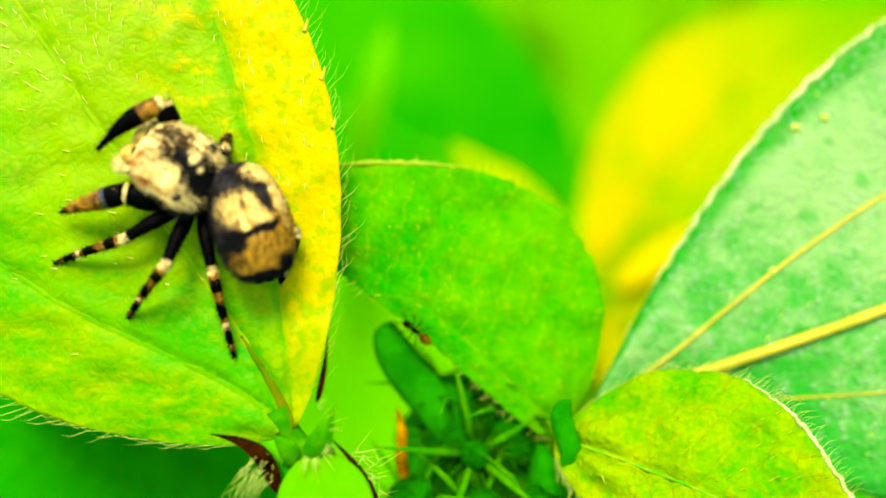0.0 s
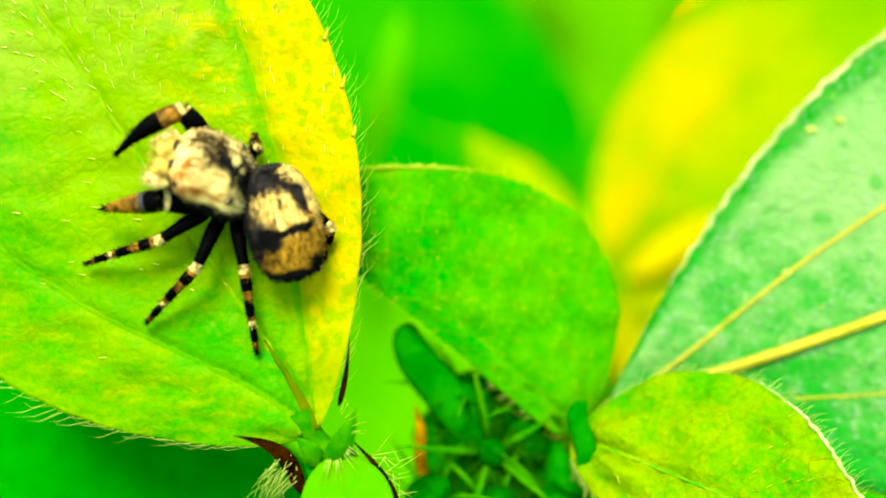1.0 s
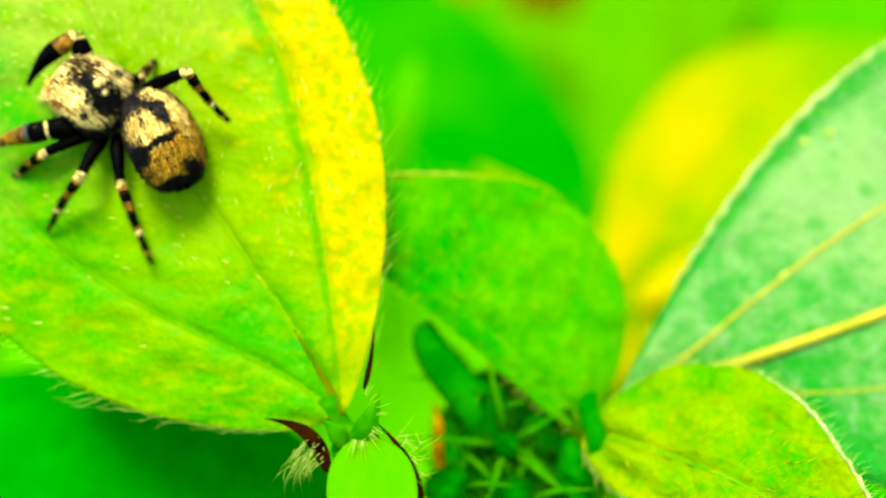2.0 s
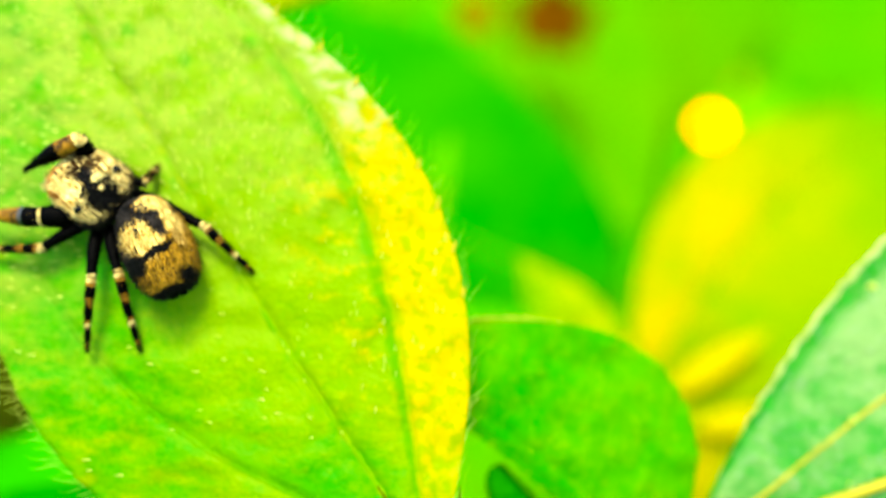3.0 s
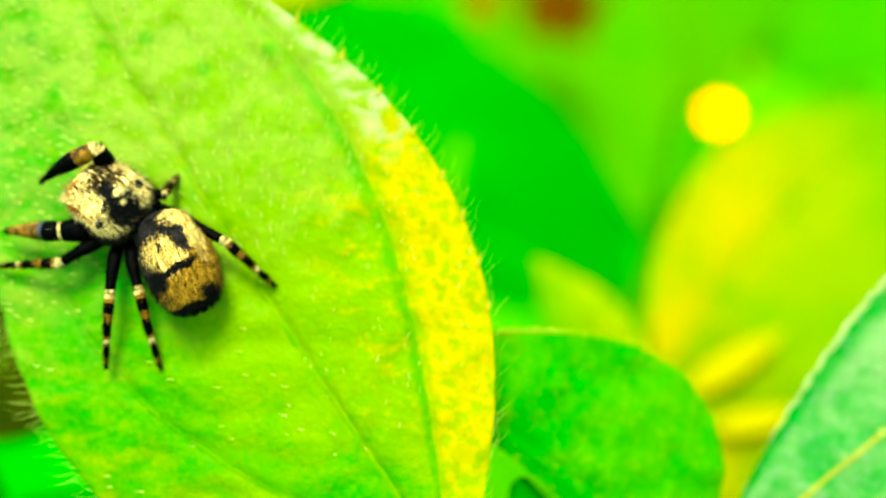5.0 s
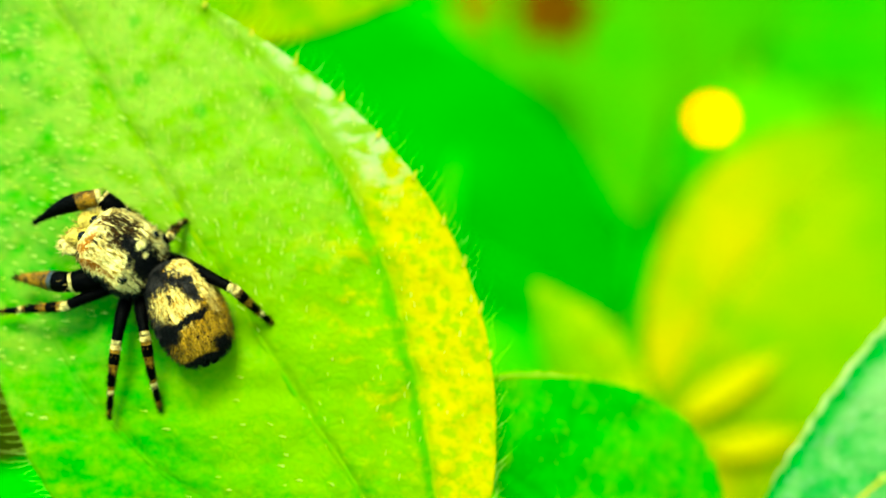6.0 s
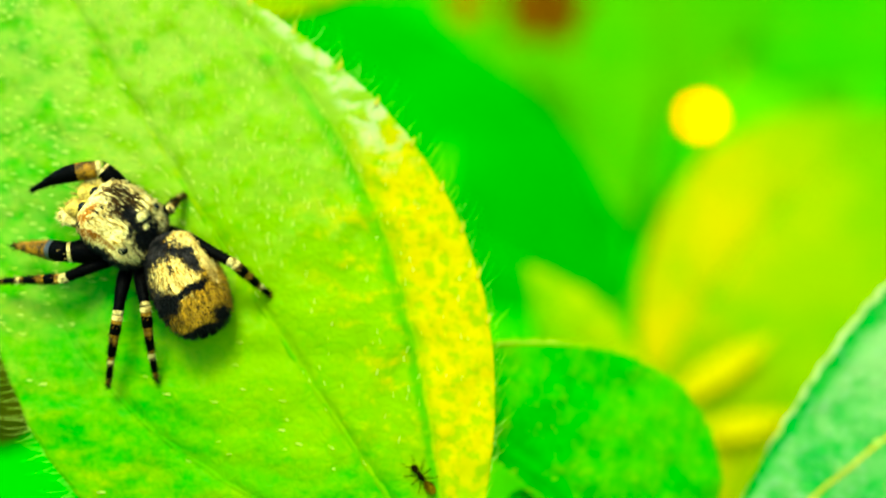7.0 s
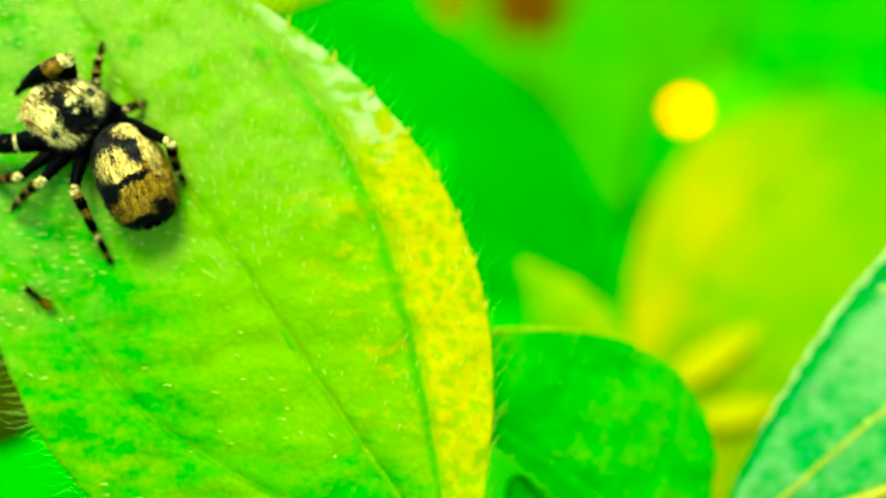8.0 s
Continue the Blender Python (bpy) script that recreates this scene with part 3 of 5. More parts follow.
# ------------------------------------------------------------------ the hairy shrub
NODE_A = Vector((-4.9, 33.0, -7.6))     # where the spider's leaf springs
NODE_B = Vector((4.9, 37.4, -8.2))      # where the rounded and the pale leaf spring
FORK = Vector((0.5, 40.5, -27.0))
FOOT = ground_point(FORK)

def spider_leaf_course(c, u):
    """Midrib, right-hand and left-hand long veins of the spider's leaf."""
    if c == 0:
        return 0.22 * math.exp(-u / 0.12)
    return min(0.97, 0.39 + 0.70 * u) if c > 0 else -0.85 * (1 - math.exp(-u / 0.27))


SPIDER_LEAF = Leaf((-5.5, 32.9, -6.7), (-25.2, 35.6, 23.4), 8.75, 10.15, face=(0.0, -1.0, 0.06), k=0.79, arch=0.5, fold_r=0.02, fold_l=-0.05,
                   pucker=0.20, seed=1, groove=0.20, cross=0.15, kl=0.735, course=spider_leaf_course)
ROUND_LEAF = Leaf((4.96, 37.2, -7.7), (-8.8, 35.8, 2.1), 6.58, 1.03, face=(0.1, -1.0, 0.1), k=0.613, arch=0.6, fold_r=-0.02, fold_l=-0.12,
                  pucker=0.3, seed=2, groove=0.12, sharp=0.716, kl=0.592, bend=1.02, cross=0.10)
PALE = Leaf((6.16, 37.6, -6.57), (49.6, 39.1, 13.35), 11.5, 11.68, face=(0.0, -1.0, 0.1), k=0.922, arch=0.8, fold_r=0.0, fold_l=-0.02,
            pucker=0.16, seed=3, groove=-0.05, veins=(0.0, 0.42), curl=0.25, bend=1.8, sharp=1.03)
FRONT_LEAF = Leaf((4.44, 35.9, -7.44), (15.5, 30.75, -12.4), 2.54, 4.63, face=(0.1, -1.0, 0.25), k=0.736, arch=1.0, fold_r=-0.08, fold_l=-0.10,
                  pucker=0.42, seed=4, groove=0.3, sharp=0.85, bend=-0.54, cross=0.2)
LOW_LEAF = Leaf((-4.0, 40.0, -14.0), (-42.0, 50.0, -10.5), 7.0, 9.0, face=(0, -1.0, 0.4), k=0.75, arch=1.0, pucker=0.3, seed=6, groove=0.2)
TOP_LEAF = Leaf((-32.0, 47.0, 22.6), (1.4, 47.0, 29.6), 6.6, 6.6, face=(0, -1.0, 0.2), k=0.95, arch=0.5, pucker=0.2, seed=7, groove=0.1)


def on_leaf(leaf, x, z):
    """The leaf's face at plant x, z: place and normal."""
    u, v = 0.5, 0.0
    for _ in range(25):
        p = leaf.point(u, v)
        dx, dz = x - p.x, z - p.z
        u += (dx * leaf.axis.x + dz * leaf.axis.z) / leaf.length * 0.9
        v += (dx * leaf.side.x + dz * leaf.side.z) / max(2.0, leaf.width(min(0.95, max(0.05, u)), v)) * 0.9
        u, v = min(0.99, max(0.01, u)), min(1.0, max(-1.0, v))
    return leaf.point(u, v), leaf.n.lerp(leaf.normal(u, v), 0.3).normalized()


PALE_RIM = plain_material("pale_rim", (0.14, 0.19, 0.04), (0.30, 0.30, 0.12), 1.5, 0.8, 0.0, 0.5, 0.3)


def build_shrub():
    shrub = thing("hairy_shrub", FOOT, "bright green hairy shrub with broad veined leaves and bristly buds", "shrub")
    g = Geo()
    pts = drooped(FOOT, FORK, 0, 12)
    g.tube(pts, [2.6 - 1.0 * i / 12 for i in range(13)], 10)
    part("stem", g, STEM, shrub, "brownish green main stem")
    for a, b, r in ((FORK, NODE_A, 1.0), (FORK, NODE_B, 1.1)):
        g = Geo()
        g.tube(drooped(a, b, 2.0, 10), [1.5 - (1.5 - r) * i / 10 for i in range(11)], 10)
        for i in range(90):
            q = drooped(a, b, 2.0, 10)[rnd.randrange(2, 10)].lerp(Vector(b), rnd.random() * 0.3)
            d = Vector((rnd.uniform(-1, 1), rnd.uniform(-1, 0.2), rnd.uniform(-0.4, 0.6))).normalized()
            g.spike(q + d * r * 0.8, q + d * (r + rnd.uniform(0.5, 1.3)), 0.03, mi=1)
        part("branch", g, [BUD_GREEN, BRISTLE], shrub, "short green branch with stiff hairs")

    def add(leaf, mat, label, foot, nu, nv, ribs, rib_mat, hair_n, hair_len, fringe, wave=0.05, hair_mat=None, hair_from=0.04):
        ob = part("leaf", leaf.blade(nu, nv, wave=wave), mat, shrub, label)
        if foot is not None:
            gg = Geo()
            gg.tube(drooped(foot, leaf.point(0.03, 0.0, -0.15), 0.5, 6), [0.75, 0.65, 0.6, 0.55, 0.5, 0.45, 0.4], 8)
            part("petiole", gg, STEM, ob)
        for v, r0, r1, a, b, lift in ribs:
            line = leaf.ridge(v, r0, r1, a, b, lift) if leaf is SPIDER_LEAF else leaf.vein(v, r0, r1, a, b, lift)
            part("midrib" if v == 0 else "vein", line, RIB_SOFT if leaf is SPIDER_LEAF and v == 0 else rib_mat, ob)
        if hair_n:
            part("surface_hair", leaf.hairs(hair_n, hair_len, 0.036, rnd, u0=hair_from), hair_mat or HAIR, ob, "short pale bristles", kind="stuff")
        if fringe:
            part("margin_hair", leaf.fringe(fringe[0], fringe[1], 0.012, rnd), HAIR, ob, "fine pale hairs along the margin", kind="stuff")
        return ob

    main = add(SPIDER_LEAF, MAIN_LEAF, "broad yellow-green hairy leaf with arching veins, its sunlit margin coloured yellow", NODE_A, 150, 120,
               ((0.0, 0.15, 0.07, 0.08, 0.97, 0.04), (0.68, 0.16, 0.09, 0.02, 0.80, 0.04), (-0.66, 0.18, 0.09, 0.02, 0.96, 0.04)), MAIN_LEAF,
               1500, 0.34, (0.20, 1.15), 0.05, SHORT_HAIR, 0.16)
    part("midrib_foot", SPIDER_LEAF.ridge(0.0, 0.34, 0.10, 0.0, 0.11, 0.10, 24), RIB_BROWN, main, "brownish foot of the midrib")
    part("margin_teeth", SPIDER_LEAF.teeth(2.0, 0.34, rnd, (1,), 0.24), TOOTH, main, "yellow pointed teeth", kind="stuff")
    round_leaf = add(ROUND_LEAF, MID_LEAF, "rounded mid-green leaf half behind the hairy one", NODE_B, 70, 44,
        ((0.0, 0.09, 0.03, 0.0, 0.96, -0.06),), RIB_GREEN, 130, 0.30, (0.3, 0.5), 0.2, FINE_HAIR)
    part("rim", ROUND_LEAF.rim(1, 0.12, 0.55, 0.95), FINE_HAIR, round_leaf, "pale rim of the rounded leaf")
    pale = add(PALE, PALE_LEAF, "large pale bluish-green leaf with raised yellow veins", NODE_B, 90, 50,
        ((0.0, 0.28, 0.10, 0.0, 0.97, 0.1), (0.40, 0.06, 0.03, 0.03, 0.95, 0.0), (-0.44, 0.10, 0.06, 0.03, 0.95, 0.04)), RIB_YELLOW, 900, 0.35, (0.12, 0.45), 0.08, SHORT_HAIR)
    part("rim", PALE.rim(-1, 0.19, 0.10, 0.42), PALE_RIM, pale, "uneven pale yellow rim of the leaf")
    front = add(FRONT_LEAF, QUILT_LEAF, "yellow-green quilted leaf bending down with pale hairs", NODE_B, 70, 44,
        ((0.0, 0.12, 0.05, 0.0, 0.96, -0.02), (0.6, 0.07, 0.03, 0.04, 0.94, -0.09), (-0.6, 0.07, 0.03, 0.04, 0.94, -0.09)), RIB_GREEN, 260, 0.36, (0.07, 0.7), 0.1, FINE_HAIR)
    part("rim", FRONT_LEAF.rim(-1, 0.13, 0.42, 0.98), PALE_RIM, front, "pale hairy rim of the leaf")
    add(LOW_LEAF, SHADE_LEAF, "green leaf below, its shade painted as darker green", FORK, 50, 30, ((0.0, 0.2, 0.06, 0.0, 0.96, -0.1),), SHADE_LEAF, 300, 0.5, None, 0.05, BRISTLE)
    for x, z, r in ((14.8, 5.1, 0.17), (16.0, 5.5, 0.16), (13.7, -0.9, 0.14)):
        p = on_leaf(PALE, x, z)[0]
        g = Geo()
        g.ball(lambda t, q: p + Vector((math.sin(q) * math.cos(t) * r * 1.5, -abs(r) * math.cos(q), math.sin(q) * math.sin(t) * r)), 10, 8)
        part("pale_speck", g, HAIR, pale, "pale speck on the leaf")
    return shrub


def build_node(shrub):
    """The hairy joint below the spider's leaf: stipules, dried bracts and tufts."""
    c = Vector((-4.6, 32.0, -6.4))
    for base, tip, wr, wl, lab in (((-5.0, 32.2, -7.6), (-3.8, 31.7, -5.4), 0.48, 0.36, "small green stipule at the leaf joint"),
                                   ((-5.2, 32.3, -7.7), (-6.0, 32.0, -6.55), 0.36, 0.40, "wrinkled green stipule")):
        st = Leaf(base, tip, wr, wl, face=(0.1, -1, 0.2), k=0.7, arch=0.25, fold_r=-0.3, fold_l=-0.4, pucker=0.4, seed=12, groove=0.12, bend=0.12)
        ob = part("stipule", st.blade(20, 12, 0.15), SEPAL, shrub, lab)
    g = Geo()
    for i in range(34):
        a = rnd.uniform(-2.2, 1.2)
        q = c + Vector((math.cos(a) * 0.6, -0.3, math.sin(a) * 0.9))
        g.spike(q, q + Vector((math.cos(a), rnd.uniform(-0.8, 0.2), math.sin(a))) * rnd.uniform(0.2, 0.9), 0.016)
    part("stipule_hair", g, HAIR, ob, kind="stuff")
    # dried bracts: shrivelled narrow blades
    for base, tip, w, lab in (((-5.75, 31.9, -8.55), (-8.3, 32.0, -6.5), 0.36, "dark red-brown dried bract"),
                              ((-4.44, 31.9, -5.4), (-4.06, 32.1, -2.9), 0.12, "thin brown dried bract"),
                              ((-2.2, 32.2, -9.8), (-4.1, 31.9, -6.5), 0.20, "blackish dried bract")):
        bract = Leaf(base, tip, w, w * 0.8, face=(0.2, -1, 0.3), k=0.50, arch=0.25, pucker=0.5, seed=40 + w, groove=0.1, bend=1.5 * w if w > 0.15 else 0.05)
        part("dried_bract", bract.blade(24, 8, 0.14), DRY, shrub, lab)
    g = Geo()
    for i in range(32):
        q = Vector((rnd.uniform(-7.1, -5.8), rnd.uniform(31.6, 32.3), rnd.uniform(-8.1, -7.2)))
        d = Vector((rnd.uniform(-1.3, 0.3), rnd.uniform(-0.6, 0.3), -1)).normalized()
        ln = rnd.uniform(0.8, 2.2)
        g.spike(q, q + d * ln, 0.014, (-0.12 * ln, 0, 0))
    for i in range(70):
        q = Vector((rnd.uniform(-3.9, -2.2), rnd.uniform(31.9, 32.8), rnd.uniform(-9.4, -7.2)))
        d = Vector((rnd.uniform(-0.2, 1), rnd.uniform(-0.5, 0.2), rnd.uniform(-0.7, 0.5))).normalized()
        g.spike(q, q + d * rnd.uniform(0.5, 1.3), 0.024)
    part("joint_hair", g, HAIR, shrub, "tufts of long pale hairs at the joint", kind="stuff")
    low = Leaf((-4.6, 32.2, -7.2), (-3.4, 29.5, -13.5), 1.5, 1.9, face=(0, -1, 0.2), k=0.6, arch=0.4, pucker=0.12, seed=9, groove=0.1)
    part("young_leaf", low.blade(26, 16), FAR_LIME, shrub, "small young yellow-green leaf at the joint")


def urn(c, axis, length, wide):
    """An urn-shaped calyx with its own long axis."""
    axis = Vector(axis).normalized()
    s = axis.orthogonal().normalized()
    b = axis.cross(s)
    prof = ((0.0, 0.35), (0.1, 0.75), (0.3, 1.0), (0.55, 0.97), (0.75, 0.80), (0.88, 0.70), (1.0, 0.78))
    g = Geo()
    pts = [Vector(c) + axis * (length * a) for a, _ in prof]
    g.tube(pts, [wide * r for _, r in prof], 14)
    return g, s, b, axis


def build_buds(shrub):
    """Bristly flower buds bunched in the fork."""
    core = Geo()
    core.ball(lambda t, p: Vector((1.3, 39.3, -9.0)) + Vector((3.3 * math.sin(p) * math.cos(t), 1.2 * math.sin(p) * math.sin(t), 3.5 * math.cos(p)))
              * (1.0 + 0.10 * noise.noise((3 * math.sin(p) * math.cos(t), 2 * math.sin(t), 3 * math.cos(p))) + 0.05 * noise.noise((9 * math.sin(p) * math.cos(t), 5 * math.sin(t), 9 * math.cos(p)))), 64, 44)
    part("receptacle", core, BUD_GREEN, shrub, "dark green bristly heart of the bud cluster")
    spots = (((0.5, 39.0, -8.8), (-0.05, -0.35, 1.0), 3.3, 1.45), ((1.25, 38.3, -8.7), (0.04, -0.95, 0.22), 1.6, 0.75), ((2.6, 39.2, -9.2), (0.12, -0.35, 0.9), 3.1, 1.5),
             ((-0.5, 38.2, -12.2), (-0.3, -0.6, 0.8), 3.0, 1.3), ((1.4, 37.8, -12.7), (0.0, -0.7, 0.9), 3.2, 1.3), ((3.2, 38.0, -12.5), (0.3, -0.6, 0.8), 3.0, 1.25))
    for n, (c, ax, ln, w) in enumerate(spots):
        g, s, b, axis = urn(c, ax, ln, w)
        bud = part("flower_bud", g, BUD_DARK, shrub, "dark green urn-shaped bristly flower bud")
        st = Geo()
        st.tube(drooped(NODE_B.lerp(FORK, 0.22 + 0.04 * n), Vector(c) + axis * 0.1, 0.3, 5), [0.55, 0.5, 0.45, 0.42, 0.4, 0.4], 7)
        part("stalk", st, STEM, bud)
        rim = Vector(c) + axis * ln
        for k in range(5):
            a = 2 * math.pi * (k + 0.3 * n) / 5
            out = s * math.cos(a) + b * math.sin(a)
            sp = Geo()
            l2 = rnd.uniform(2.0, 3.4)
            p0 = rim + out * w * 0.7
            bend = axis * 0.25 * l2 + out * l2
            sp.tube([p0 - axis * 0.2, p0 + bend * 0.33 + axis * 0.12, p0 + bend * 0.68 + axis * 0.1, p0 + bend], [0.15, 0.17 if n == 1 else 0.13, 0.11 if n == 1 else 0.08, 0.015], 6)
            part("sepal", sp, SEPAL, bud, "narrow pale green sepal")
        br = Geo()
        for i in range(130):
            a, t = rnd.uniform(0, 6.28), rnd.uniform(0.05, 0.95)
            out = s * math.cos(a) + b * math.sin(a)
            q = Vector(c) + axis * (ln * t) + out * w * 0.85
            d = (out + axis * rnd.uniform(0.1, 0.8)).normalized()
            br.spike(q, q + d * rnd.uniform(0.6, 1.7), 0.035, axis * 0.1)
        part("bristles", br, BUD_BRISTLE, bud, "stiff green bristles", kind="stuff")
    # folded young leaves that stand up like lobes
    for c0, c1, w, lab in (((0.4, 37.6, -8.2), (-2.45, 37.2, -3.05), 0.88, "blunt dark green folded young leaf"), ((4.75, 35.3, -8.5), (4.78, 35.1, -5.80), 0.47, "small blunt green young leaf")):
        c0, c1 = Vector(c0), Vector(c1)
        ax = (c1 - c0).normalized()
        s = ax.cross(Vector((0, -1, 0))).normalized()
        b = ax.cross(s)
        ln = (c1 - c0).length
        g = Geo()
        g.ball(lambda t, p: c0 + ax * (ln * (0.5 - 0.5 * math.cos(p))) + (s * math.cos(t) + b * 0.55 * math.sin(t)) * w * math.sin(p) ** 0.62
               + s * 0.25 * math.sin(p) * math.sin(2 * p), 18, 18)
        part("young_leaf", g, BUD_GREEN, shrub, lab)
    # dry tip beside the buds
    g = Geo()
    g.tube(((-1.9, 37.8, -6.6), (-1.7, 37.7, -7.6), (-1.75, 37.7, -8.8), (-1.4, 37.9, -10.5)), (0.05, 0.22, 0.26, 0.3), 7)
    part("dried_bract", g, plain_material("orange_dry", (0.03, 0.012, 0.0003), (0.17, 0.085, 0.001), 0.9, 0.8, 0.0), shrub, "orange-brown dried bract")


shrub = build_shrub()
build_node(shrub)
build_buds(shrub)


# ------------------------------------------------------------------ plants behind
def plant(name, label, leaves, mat, stem_r=1.4, stem_mat=None):
    """A plant: a stem from the ground and one or more leaves on it."""
    top = leaves[0].base
    foot = ground_point(top)
    ob = thing(name, foot, label, "plant", "plants behind the shrub")
    g = Geo()
    g.tube(drooped(foot, top, 0, 10), [stem_r * (1.4 - 0.6 * i / 10) for i in range(11)], 9)
    part("stem", g, stem_mat or STEM, ob)
    for leaf in leaves:
        lf = part("leaf", leaf.blade(36, 20, 0.3), mat, ob)
        part("midrib", leaf.vein(0.0, min(0.35, leaf.wr * 0.05), 0.08, 0.0, 0.95, 0.0, 20), RIB_GREEN, lf)
        if (leaf.base - top).length > 0.5:
            g = Geo()
            g.tube(drooped(top.lerp(foot, 0.03), leaf.base, 0, 6), [stem_r * 0.8] * 7, 8)
            part("petiole", g, stem_mat or STEM, lf)
    return ob


plant("dark_leaf_plant", "deep green broad-leaved plant out of focus",
      [Leaf((-44.3, 110, 39.8), (12.5, 90, 3.7), 9.0, 20.3, face=(0, -1, 0.3), k=1.13, arch=3, pucker=0.6, seed=20, groove=0.3, sharp=0.59, bend=4.5)], FAR_DARK)
plant("yellow_leaf_plant", "bright yellow broad-leaved plant out of focus",
      [Leaf((12.0, 70, -2.2), (45.0, 90, 23.1), 17.0, 8.2, face=(-0.1, -1, 0.35), k=0.9, kl=0.874, arch=2, pucker=0.5, seed=21, groove=0.3, sharp=0.578, bend=-3.5),
       Leaf((19.0, 69, -15), (15.6, 69, 2.6), 6.8, 6.2, face=(-0.1, -1, 0.6), k=0.8, arch=1, pucker=0.3, seed=35, groove=0.2, sharp=0.75)], FAR_YELLOW, 1.0, FAR_LIME)
plant("small_yellow_plant", "small yellow-green leaf out of focus",
      [Leaf((8.6, 63, -4.1), (0.6, 64, 7.6), 3.3, 3.1, face=(0, -1, 0.3), k=0.85, arch=0.6, pucker=0.3, seed=22, groove=0.2)], SOFT_YELLOW, 1.0, FAR_LIME)
plant("narrow_leaf_plant", "narrow upright pale green leaf tip out of focus",
      [Leaf((-7.5, 74, 4.5), (-4.4, 74, 18.6), 1.15, 1.15, face=(0, -1, 0.2), k=1.1, arch=0.4, pucker=0.1, seed=23, groove=0.1, sharp=0.8)], LIME_LEAF, 0.3, FAR_DARK)
plant("petal_plant", "narrow bright yellow leaves out of focus",
      [Leaf((12.4, 67.2, -3.0), (20.5, 66.6, 2.4), 1.15, 1.15, face=(0, -1, 0.7), k=0.8, arch=0.1, pucker=0.03, seed=24, groove=0.02),
       Leaf((14.4, 67.2, -5.6), (22.2, 66.6, -3.9), 1.0, 1.0, face=(0, -1, 0.7), k=0.8, arch=0.1, pucker=0.03, seed=25, groove=0.02)], FAR_GOLD, 0.5, FAR_LIME)
plant("lime_leaf_plant", "lime-green leaves out of focus",
      [Leaf((46, 225, 48), (70, 218, 120), 20, 20, face=(0, -1, 0.4), k=0.8, arch=2, pucker=0.4, seed=26, groove=0.2),
       Leaf((36, 228, 46), (7, 220, 104), 17, 20, face=(0, -1, 0.4), k=0.8, arch=2, pucker=0.4, seed=27, groove=0.2),
       Leaf((41, 215, 20), (20, 222, 125), 17, 29, face=(0, -1, 0.9), k=0.8, arch=2, pucker=0.4, seed=33, groove=0.2)], FAR_LIME)
plant("low_lime_plant", "smooth lime-green leaves out of focus",
      [Leaf((7.5, 84, -37.5), (-9, 88, 1.0), 19, 16, face=(0, -1, 0.6), k=0.8, arch=2, pucker=0.3, seed=28, groove=0.1)], LIME_LEAF)
plant("withered_plant", "withered brown leaf out of focus",
      [Leaf((-41, 62, -5.5), (-32.5, 60, 5), 5.5, 4.5, face=(0.3, -1, 0.3), k=0.8, arch=1, pucker=0.6, seed=29, groove=0.2)], STEM_BROWN, 1.6, STEM_BROWN)
plant("tall_dark_plant", "tall deep green leaf far behind, out of focus",
      [Leaf((60, 232, 76), (134, 225, 72), 20, 20, face=(0, -1, 0.3), k=0.8, arch=2, pucker=0.4, seed=31, groove=0.2)], FAR_MID)
plant("upper_leaf_plant", "yellow-green leaf behind the spider's leaf", [TOP_LEAF], GOLD_LEAF, 0.8)


def build_flower(name, label, at, size, mat, face):
    """A small blown flower on a thin stalk."""
    foot = ground_point(at)
    ob = thing(name, foot, label, "flower")
    g = Geo()
    g.tube(drooped(foot, at, 0, 8), [0.3, 0.29, 0.28, 0.27, 0.26, 0.25, 0.24, 0.23, 0.22], 7)
    part("stalk", g, LIME_LEAF, ob)
    at, n = Vector(at), Vector(face).normalized()
    s = n.orthogonal().normalized()
    for k in range(5):
        d = Matrix.Rotation(2 * math.pi * k / 5, 3, n) @ s
        part("petal", Leaf(at, at + d * size + n * size * 0.3, size * 0.4, size * 0.4, face=n, k=0.7, arch=0.3, pucker=0.1, seed=30 + k, groove=0.05).blade(12, 8, 0.3), mat, ob)
    return ob


build_flower("brown_flower", "small withered orange-brown flower out of focus", (1.0, 190, 64.5), 6.0, PETAL_OLIVE, (0, -1, 0.3))
build_flower("brown_flower", "withered red-brown flower out of focus", (17.5, 190, 63.5), 11.5, PETAL, (0, -1, 0.3))


def build_glint():
    """An added metal disc on a stalk, turned to throw the sun back as a yellow glint."""
    at = Vector((53.6, 196.4, 43.0))
    foot = ground_point(at)
    ob = thing("yellow_glint_disc", foot, "out-of-focus yellow glint, an added metal disc turned to reflect the sun", "flower bud")
    g = Geo()
    g.tube(drooped(foot, at + Vector((0, 1.0, 0)), 0, 8), [0.9] * 9, 7)
    part("stalk", g, STEM, ob)
    inv = BASE.to_3x3().inverted()
    to_sun = (inv @ SUN_TO).normalized()
    to_eye = (Vector((-4, -3, 5)) - at).normalized()
    n = (to_sun + to_eye).normalized()
    s = n.orthogonal().normalized()
    b = n.cross(s)
    g = Geo()
    g.ball(lambda t, p: at + (s * math.cos(t) + b * math.sin(t)) * 3.1 * math.sin(p) + n * (0.15 if p < 1.58 else 1.3) * math.cos(p), 24, 16)
    part("mirror_face", g, GLINT, ob)


build_glint()


